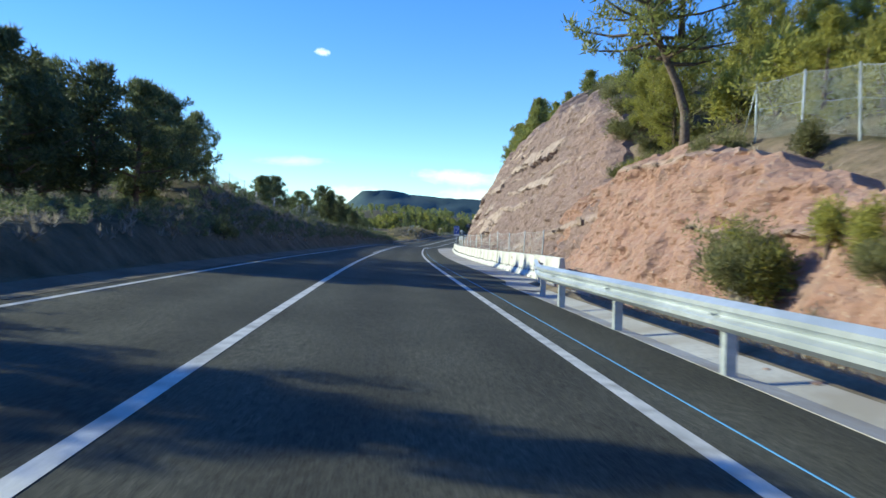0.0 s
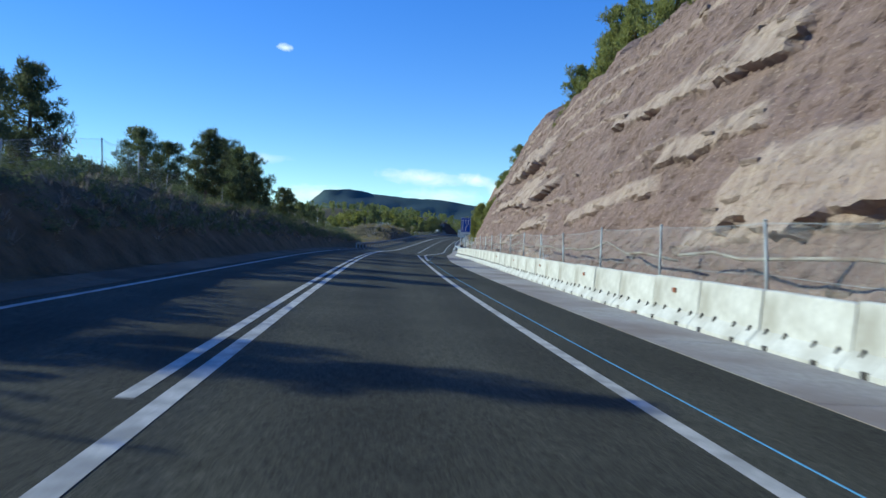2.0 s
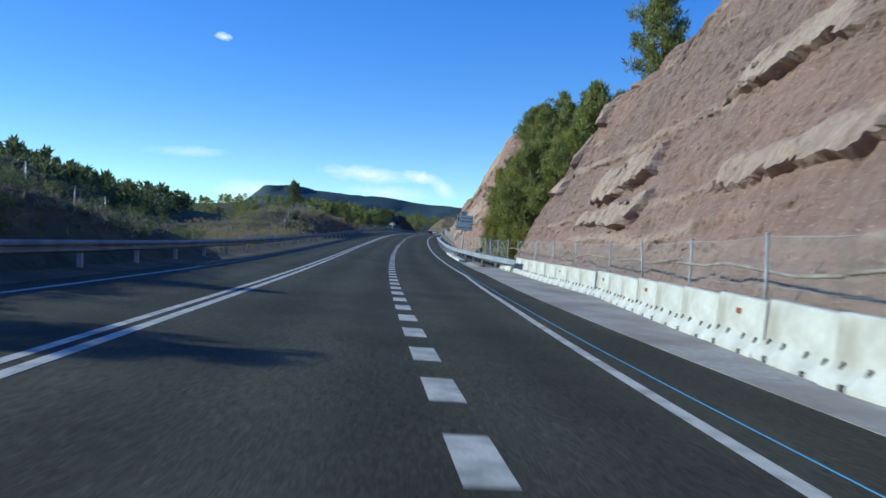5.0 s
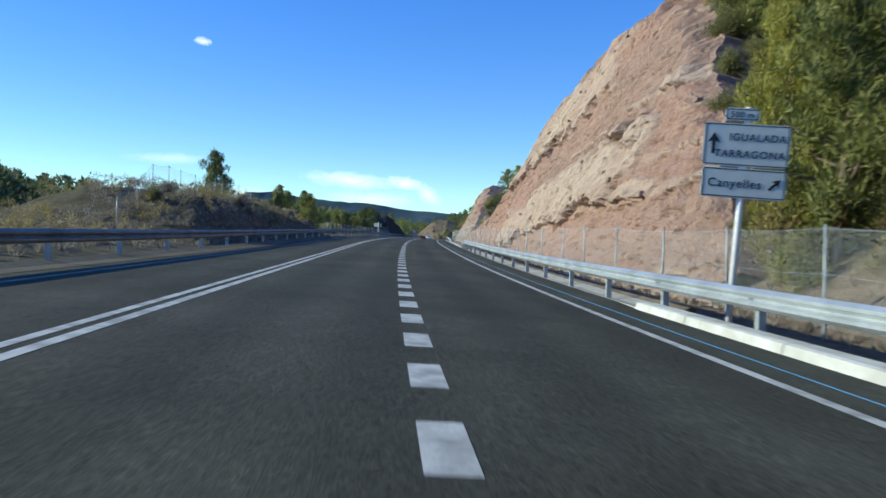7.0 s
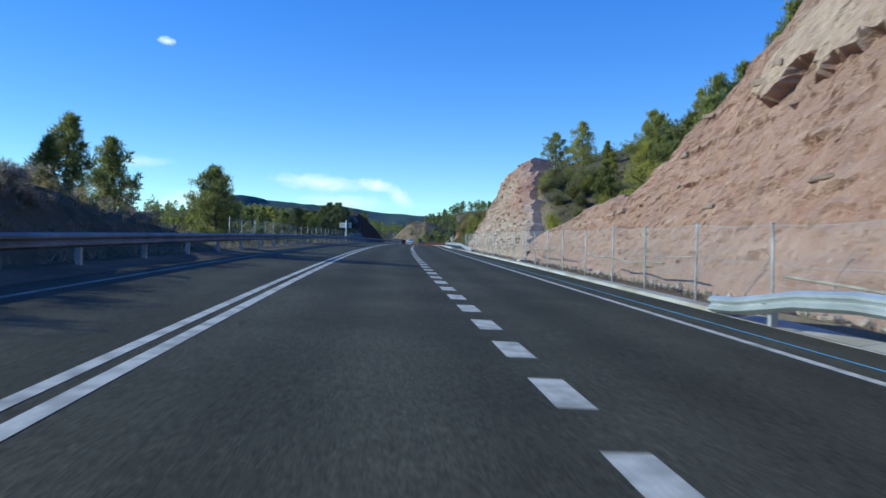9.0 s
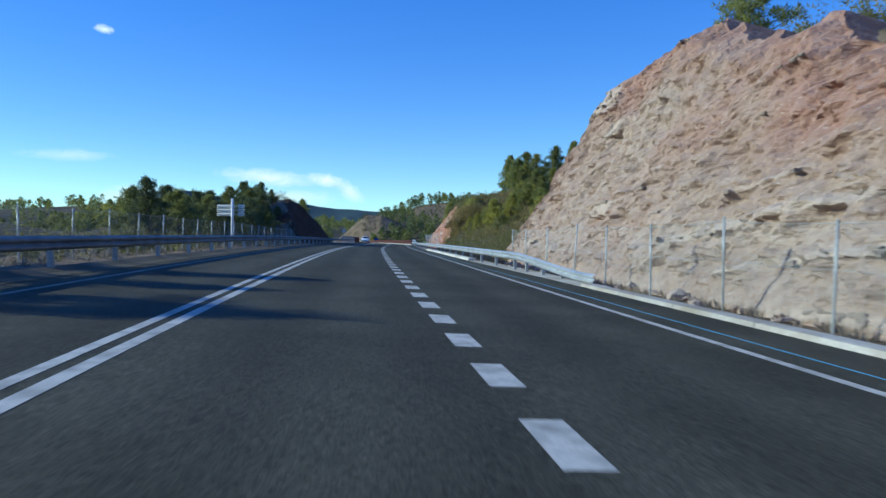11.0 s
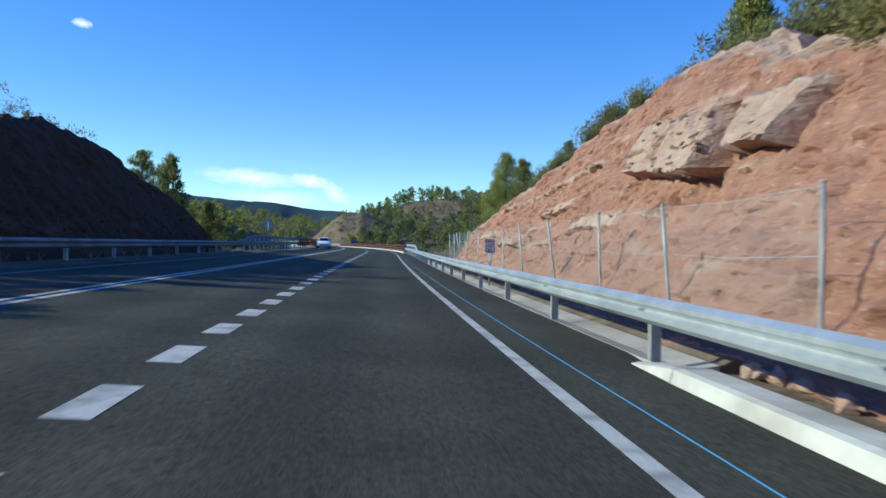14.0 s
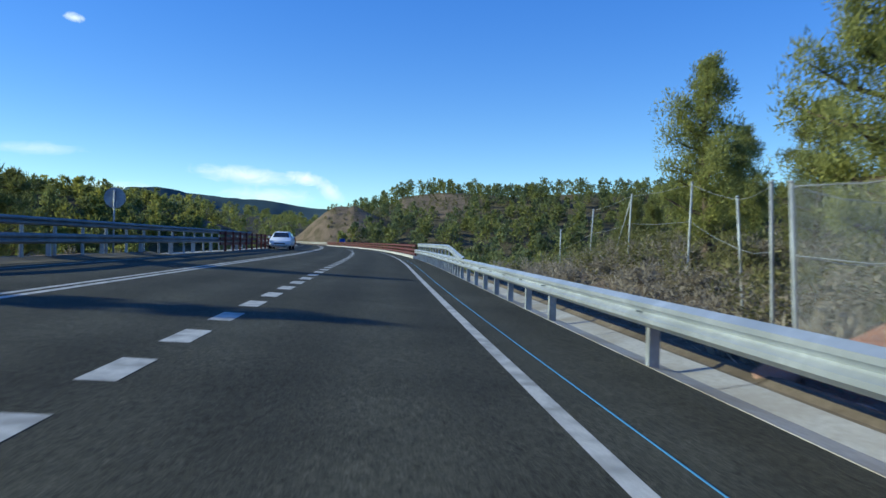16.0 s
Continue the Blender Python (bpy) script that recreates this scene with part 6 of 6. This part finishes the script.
fence("wire fence above the orange bank", [(s, 7.6) for s in np.arange(1.5, 14, 2.1)], 1.6, None, 2.0, stays=((5, -1),), land=True)
fence("wire fence along the shaded bank", line(38, 150, 3.6, lambda s: -13.0), 1.55, None, 3.0, land=True)
fence("wire fence along the top of the far bank", line(202, 232, 2.4, lambda s: -14.0), 1.5, None, 3.0, land=True)
fence("chain-link fence beyond the far guardrail", line(256, 346, 3.4, lambda s: -10.6), 1.6, -0.1, 2.0)
fence("old fence posts in dry scrub before the bridge", [(377, 7.0), (380, 8.2), (384, 9.0), (388.5, 9.2), (393, 9.4), (398, 9.6)], 1.9, None, 3.0, stays=((3, 1),), land=True, net=False)


# ---------------- bent pipes lying along the fence ----------------
OLD = mixed("rusty_pipe", (0.27, 0.24, 0.2), (0.4, 0.36, 0.3), (0.22, 0.16, 0.12), fine=10, coarse=2, rough=0.7, bump=0.1, metal=0.1)


def bent_pipe(s, length, u, h, seed):
    rng = np.random.default_rng(seed)
    n = 6
    ss = np.linspace(s, s + length, n)
    pts = W(ss, u(ss) + rng.normal(size=n) * 0.05, h + rng.normal(size=n) * 0.07)
    v, f = tube(pts, 0.032, 7)
    ob = mesh_ob("fallen_pipe", v, f, OLD, None, True)
    tagged(ob, "bent rusty grey pipe hanging along the fence", "pipe", "bent pipes along the fence")


for i, s in enumerate(np.arange(34, 156, 7.6)):
    bent_pipe(s, 7.4, lambda q: barrier_u(q) + 0.97, 1.3, i)
for i, s in enumerate(np.arange(206, 262, 14.0)):
    bent_pipe(s, 8.0, lambda q: np.interp(q, [160, 175, 200, 260, 300], [7.2, 6.9, 6.2, 6.3, 6.0]) + 0.06, 0.75, 50 + i)


# ---------------- signs ----------------
SIGN_WHITE = mixed("sign_sheeting", (0.66, 0.67, 0.61), (0.74, 0.75, 0.69), fine=3, rough=0.4, bump=0)
SIGN_BLUE = mixed("blue_sign_sheeting", (0.012, 0.06, 0.3), (0.018, 0.08, 0.36), fine=4, rough=0.4, bump=0)
SIGN_RED = plain("red_sign_sheeting", (0.4, 0.03, 0.03), 0.4)
BLACK = plain("black_paint", (0.015, 0.015, 0.017), 0.5)
WHITE = mixed("white_paint", (0.7, 0.7, 0.7), (0.8, 0.8, 0.8), fine=6, rough=0.45, bump=0)


def board(parent, name, x0, x1, z0, z1, material, y=0.0, rim=None, label=""):
    """A sign panel with rounded corners, a folded edge and a border line."""
    bm = box_bm(x0, x1, y, y + 0.03, z0, z1)
    ed = [e for e in bm.edges if abs(e.verts[0].co.y - e.verts[1].co.y) > 0.01]
    bmesh.ops.bevel(bm, geom=ed, offset=min(0.05, (z1 - z0) * 0.15), segments=3, affect="EDGES")
    p = part(name, bm, material, parent, label)
    if rim is not None:
        t, i = 0.022, 0.025
        for k, (a, b, c, d) in enumerate(((x0 + i, x1 - i, z0 + i, z0 + i + t), (x0 + i, x1 - i, z1 - i - t, z1 - i), (x0 + i, x0 + i + t, z0 + i + t, z1 - i - t), (x1 - i - t, x1 - i, z0 + i + t, z1 - i - t))):
            part("border", box_bm(a, b, y - 0.004, y + 0.001, c, d), rim, p)
    return p


def lettering(parent, text, x, z, size, material, y=-0.005, align="LEFT", spread=1.0):
    cu = bpy.data.curves.new("lettering", "FONT")
    cu.body, cu.size, cu.extrude = text, size, 0.002
    cu.align_x = align
    cu.space_character = spread
    cu.offset = size * 0.012
    tmp = bpy.data.objects.new("lettering", cu)
    me = bpy.data.meshes.new_from_object(tmp)
    bpy.data.objects.remove(tmp)
    me.materials.append(material)
    ob = new("lettering", me)
    ob.parent = parent
    ob.matrix_local = pose(x, y, z, 90, 0, 0)
    return ob


def arrow(parent, x, z, length, turn, material, y=-0.005):
    """A plain arrow, its point turned that many degrees to the right of upright."""
    w = length
    pts = [(-0.08, -0.5), (0.08, -0.5), (0.08, 0.1), (0.3, 0.0), (0.0, 0.5), (-0.3, 0.0), (-0.08, 0.1)]
    v = [(a * w, -0.002, b * w) for a, b in pts] + [(a * w, 0.002, b * w) for a, b in pts]
    n = len(pts)
    f = [list(range(n)), list(range(2 * n - 1, n - 1, -1))] + [[i, (i + 1) % n, n + (i + 1) % n, n + i] for i in range(n)]
    ob = mesh_ob("arrow", v, f, material, parent)
    ob.matrix_local = pose(x, y, z, 0, turn, 0)
    return ob


def pole(parent, x, z0, z1, r, material, y=0.08):
    v, f = tube([(x, y, z0), (x, y, (z0 + z1) / 2), (x, y, z1)], r, 10)
    return mesh_ob("pole", v, f, material, parent, True)


# direction sign
sg = tagged(empty("direction_sign", frame_at(178.9, 5.9, 0.6, -14, 3.5) @ Matrix.Scale(0.78, 4)), "white road direction sign with black place names on a pole", "road sign")
pole(sg, 0.0, -1.2, 4.25, 0.075, WHITE)
top = board(sg, "upper_panel", -0.95, 0.95, 2.86, 3.86, SIGN_WHITE, rim=BLACK)
lettering(top, "IGUALADA", 0.87, 3.46, 0.235, BLACK, align="RIGHT", spread=1.12)
lettering(top, "TARRAGONA", 0.87, 3.07, 0.235, BLACK, align="RIGHT", spread=1.12)
arrow(top, -0.72, 3.38, 0.5, 0, BLACK)
low = board(sg, "lower_panel", -0.92, 0.95, 2.12, 2.82, SIGN_WHITE, rim=BLACK)
lettering(low, "Canyelles", -0.78, 2.37, 0.28, BLACK, spread=1.1)
arrow(low, 0.7, 2.48, 0.36, 45, BLACK)
tab = board(sg, "distance_panel", -0.52, 0.24, 3.92, 4.22, SIGN_WHITE, rim=BLACK)
lettering(tab, "500 m", -0.4, 4.0, 0.19, BLACK, spread=1.1)

# blue lane sign
bs_ = tagged(empty("lane_sign", frame_at(108, 4.45, 0.62, -3)), "blue road sign with white lane arrows behind the barrier", "road sign")
pole(bs_, 0.0, -1.0, 3.1, 0.04, POST)
bp_ = board(bs_, "panel", -0.45, 0.45, 1.75, 3.1, SIGN_BLUE, rim=WHITE)


def thin_arrow(x, z0, z1):
    part("arrow", box_bm(x - 0.028, x + 0.028, -0.007, -0.001, z0, z1 - 0.12), WHITE, bp_)
    v = [(x - 0.085, y, z1 - 0.15) for y in (-0.007, -0.001)] + [(x + 0.085, y, z1 - 0.15) for y in (-0.007, -0.001)] + [(x, y, z1) for y in (-0.007, -0.001)]
    mesh_ob("arrow_head", v, [[0, 2, 4], [1, 5, 3], [0, 1, 3, 2], [2, 3, 5, 4], [4, 5, 1, 0]], WHITE, bp_)


thin_arrow(-0.27, 1.9, 2.95)
thin_arrow(0.0, 2.55, 2.95)
thin_arrow(0.25, 2.5, 2.95)
part("lane_stroke", box_bm(-0.028, 0.028, -0.007, -0.001, 1.9, 2.2), WHITE, bp_)
bm = box_bm(-0.028, 0.028, -0.007, -0.001, -0.21, 0.21)
bmesh.ops.transform(bm, matrix=pose(0.125, 0, 2.36, 0, 38, 0), verts=bm.verts)
part("lane_stroke", bm, WHITE, bp_)
board(bs_, "distance_panel", -0.45, 0.45, 1.55, 1.73, SIGN_WHITE)

# kilometre post
km = tagged(empty("kilometre_sign", frame_at(353.9, 5.45, 0.3, -2) @ Matrix.Scale(0.86, 4)), "small red and white kilometre plate on a thin post", "road sign")
pole(km, 0.0, -0.3, 1.45, 0.03, POST, 0.06)
kp_ = board(km, "plate", -0.19, 0.19, 0.92, 1.26, SIGN_WHITE, rim=BLACK)
lettering(kp_, "km", 0, 1.13, 0.1, BLACK, align="CENTER")
lettering(kp_, "81", 0, 0.96, 0.18, BLACK, align="CENTER")
kr_ = board(km, "road_number_plate", -0.19, 0.19, 1.27, 1.44, SIGN_RED, rim=WHITE)
lettering(kr_, "C-37", 0, 1.31, 0.12, WHITE, align="CENTER")

# guide boards of the other direction, seen from the back
gb = tagged(empty("guide_sign", frame_at(300.5, -8.15, 0, -20)), "pale guide sign boards seen from behind on a white pole", "road sign")
pole(gb, 0.1, -0.3, 2.65, 0.07, WHITE, -0.08)
for k in range(3):
    board(gb, "board", -0.88, 0.15, 1.74 + 0.21 * k, 1.93 + 0.21 * k, SIGN_WHITE, 0.02)
    board(gb, "board", 0.36, 0.74, 1.74 + 0.21 * k, 1.93 + 0.21 * k, SIGN_WHITE, 0.02)
for z in (1.8, 2.02, 2.22):
    part("bracket", box_bm(-0.85, 0.72, -0.02, 0.02, z, z + 0.04), POST, gb)

# round sign from behind and small signs by the bridge
rs_ = tagged(empty("round_sign", frame_at(398, -8.7, 0, 0)), "grey back of a round road sign on a post", "road sign")
pole(rs_, 0.0, -0.3, 2.5, 0.035, POST, -0.05)
bm = bmesh.new()
bmesh.ops.create_cone(bm, cap_ends=True, segments=28, radius1=0.42, radius2=0.42, depth=0.025)
bmesh.ops.transform(bm, matrix=pose(0, 0, 2.2, 90, 0, 0), verts=bm.verts)
part("disc", bm, POST, rs_)
eb = tagged(empty("bridge_sign", frame_at(548, 6.4, 0, 12)), "small blue sign at the end of the bridge", "road sign")
pole(eb, 0.0, -0.3, 2.2, 0.04, POST)
board(eb, "panel", -0.8, 0.8, 1.2, 2.1, SIGN_BLUE, rim=WHITE)


# ---------------- the white car ----------------
def build_car():
    car = tagged(empty("car", frame_at(428, -5.8, 0.0, 180)), "small white hatchback car driving on the far lane", "car")
    paint = plain("white_car_paint", (0.78, 0.79, 0.8), 0.25)
    glass = plain("car_glass", (0.02, 0.025, 0.03), 0.08)
    dark = plain("black_plastic", (0.03, 0.03, 0.032), 0.6)
    tyre = plain("tyre_rubber", (0.02, 0.02, 0.021), 0.85)
    rimm = plain("wheel_rim", (0.5, 0.5, 0.52), 0.35, 0.7)
    lamp = plain("headlamp_glass", (0.75, 0.78, 0.8), 0.1)
    # stations along the car, front at +y: (y, floor, belt, roof, half width low, half width at roof)
    st = [(1.98, 0.32, 0.55, 0.6, 0.62, 0.55), (1.9, 0.22, 0.66, 0.72, 0.8, 0.68), (1.5, 0.2, 0.82, 0.88, 0.86, 0.74), (1.0, 0.2, 0.9, 0.97, 0.87, 0.74), (0.35, 0.2, 0.93, 1.38, 0.87, 0.62), (-0.3, 0.2, 0.94, 1.47, 0.87, 0.63), (-1.1, 0.2, 0.95, 1.42, 0.87, 0.62), (-1.75, 0.24, 0.93, 1.15, 0.84, 0.64), (-1.98, 0.34, 0.8, 0.9, 0.72, 0.6)]
    v = []
    for y, fl, be, ro, w, r in st:
        v += [(x * k, y, z) for x, z, k in ((0.72 * w, fl, 1), (w, fl + 0.14, 1), (w, (fl + be) / 2, 1.02), (w * 0.97, be, 1), (r, ro - 0.06, 1), (r * 0.8, ro, 1))]
        v += [(-x * k, y, z) for x, z, k in ((r * 0.8, ro, 1), (r, ro - 0.06, 1), (w * 0.97, be, 1), (w, (fl + be) / 2, 1.02), (w, fl + 0.14, 1), (0.72 * w, fl, 1))]
    m = 12
    body = mesh_ob("body", v, grid_faces(len(st), m, True).tolist() + [list(range(m)), [len(st) * m - 1 - q for q in range(m)]], paint, car, True)
    bv = body.modifiers.new("edge", "BEVEL")
    bv.width, bv.segments = 0.02, 2
    mesh_ob("windscreen", [(-0.66, 0.98, 1.0), (0.66, 0.98, 1.0), (0.53, 0.39, 1.38), (-0.53, 0.39, 1.38), (-0.66, 0.96, 0.98), (0.66, 0.96, 0.98), (0.53, 0.37, 1.36), (-0.53, 0.37, 1.36)],
            [[0, 1, 2, 3], [7, 6, 5, 4], [0, 4, 5, 1], [1, 5, 6, 2], [2, 6, 7, 3], [3, 7, 4, 0]], glass, car)
    for sx in (1, -1):
        for y0, y1 in ((0.3, -0.35), (-0.42, -1.05)):
            q = [(sx * 0.862, y0 + 0.3 * (y0 > 0), 0.97), (sx * 0.862, y1, 0.97), (sx * 0.66, y1, 1.36), (sx * 0.66, y0 - 0.05, 1.34)]
            q2 = [(x - sx * 0.03, y, z) for x, y, z in q]
            mesh_ob("side_window", q + q2, [[0, 1, 2, 3], [7, 6, 5, 4], [0, 4, 5, 1], [1, 5, 6, 2], [2, 6, 7, 3], [3, 7, 4, 0]], glass, car)
        bm = box_bm(sx * 0.66 - 0.17, sx * 0.66 + 0.17, 1.74, 1.93, 0.58, 0.74, 0.04)
        part("headlamp", bm, lamp, car, "clear glass headlamp")
        part("door_mirror", box_bm(sx * 0.98 - 0.09, sx * 0.98 + 0.09, 0.55, 0.68, 0.93, 1.07, 0.03), paint, car)
        for y in (1.25, -1.25):
            bm = bmesh.new()
            bmesh.ops.create_cone(bm, cap_ends=True, segments=24, radius1=0.3, radius2=0.3, depth=0.2)
            bmesh.ops.bevel(bm, geom=[e for e in bm.edges if len(e.link_faces) == 2 and abs(e.calc_face_angle(0)) > 1], offset=0.03, segments=2, affect="EDGES")
            bmesh.ops.transform(bm, matrix=pose(sx * 0.78, y, 0.3, 0, 90, 0), verts=bm.verts)
            wheel = part("wheel", bm, tyre, car, "black rubber tyre")
            bm = bmesh.new()
            bmesh.ops.create_cone(bm, cap_ends=True, segments=20, radius1=0.19, radius2=0.17, depth=0.02)
            bmesh.ops.transform(bm, matrix=pose(sx * 0.885, y, 0.3, 0, 90, 0), verts=bm.verts)
            part("rim", bm, rimm, wheel, "pale steel rim")
    part("grille", box_bm(-0.42, 0.42, 1.9, 1.985, 0.42, 0.54, 0.01), dark, car, "black grille")
    part("bumper_intake", box_bm(-0.55, 0.55, 1.88, 1.965, 0.26, 0.36, 0.01), dark, car)
    part("number_plate", box_bm(-0.26, 0.26, 1.95, 2.0, 0.37, 0.46), WHITE, car)
    part("roof_rail", box_bm(-0.52, -0.48, -1.0, 0.2, 1.46, 1.5, 0.01), dark, car)
    part("roof_rail", box_bm(0.48, 0.52, -1.0, 0.2, 1.46, 1.5, 0.01), dark, car)


build_car()


# ---------------- far white building ----------------
def build_shed():
    th = 478
    p = W(480, -84, 0, True)
    g = tagged(empty("building", pose(12, 480, float(ground_point(476, -90)[2]) + 0.3, 0, 0, 8)), "long low white building among far trees", "building")
    part("wall", box_bm(-9, 9, -3, 3, -1.5, 2.6, 0.02), WHITEWASH, g)
    bm = box_bm(-9.4, 9.4, -3.5, 3.5, 2.6, 2.85, 0.03)
    part("roof", bm, CONCRETE, g)
    for x in np.arange(-7.5, 8, 3.0):
        part("window", box_bm(x - 0.6, x + 0.6, -3.04, -2.98, 0.8, 1.9), BLACK, g)


build_shed()


# ---------------- rubble ----------------
def rubble(name, label, count, seed, s_range, u_of, size, material, base):
    rng = np.random.default_rng(seed)
    bm = bmesh.new()
    bmesh.ops.create_icosphere(bm, subdivisions=1, radius=1.0)
    tv = np.array([v.co[:] for v in bm.verts])
    tf = np.array([[v.index for v in f.verts] for f in bm.faces])
    bm.free()
    s = rng.uniform(*s_range, count)
    c = W(s, u_of(s, rng), base)
    r = size * rng.gamma(1.2, 0.6, count)
    v = c[:, None] + tv[None] * (r[:, None] * rng.uniform(0.6, 1.2, (count, 3)) * np.array([1, 1, 0.7]))[:, None] * (1 + 0.25 * rng.normal(size=(count, len(tv), 1)))
    f = (tf[None] + (np.arange(count) * len(tv))[:, None, None]).reshape(-1, 3)
    ob = mesh_ob(name, v.reshape(-1, 3), f, material)
    a = ob.data.attributes.new("bed", "FLOAT", "POINT")
    a.data.foreach_set("value", np.repeat(rng.uniform(0, 1, count), len(tv)))
    tagged(ob, label, "rubble", kind="stuff")


rubble("rubble", "fallen purple stones behind the concrete barrier", 700, 71, (20, 160), lambda s, r: toe(s) - r.gamma(1.2, 0.18, len(s)), 0.13, ROCK_GREY, 0.02)
rubble("rubble", "fallen pale stones at the foot of the rock", 900, 72, (182, 302), lambda s, r: toe(s) + 0.1 - r.gamma(1.2, 0.18, len(s)), 0.1, ROCK_PALE, 0.0)
rubble("rubble", "fallen red stones at the foot of the cutting", 1500, 73, (334, 376), lambda s, r: toe(s) + 0.15 - np.minimum(r.gamma(1.2, 0.12, len(s)), 0.3), 0.06, ROCK_RED, 0.0)
rubble("rubble", "loose stones on the start bank", 200, 74, (0, 20), lambda s, r: toe(s) - r.gamma(1.2, 0.4, len(s)), 0.09, ROCK_ORANGE, 0.0)
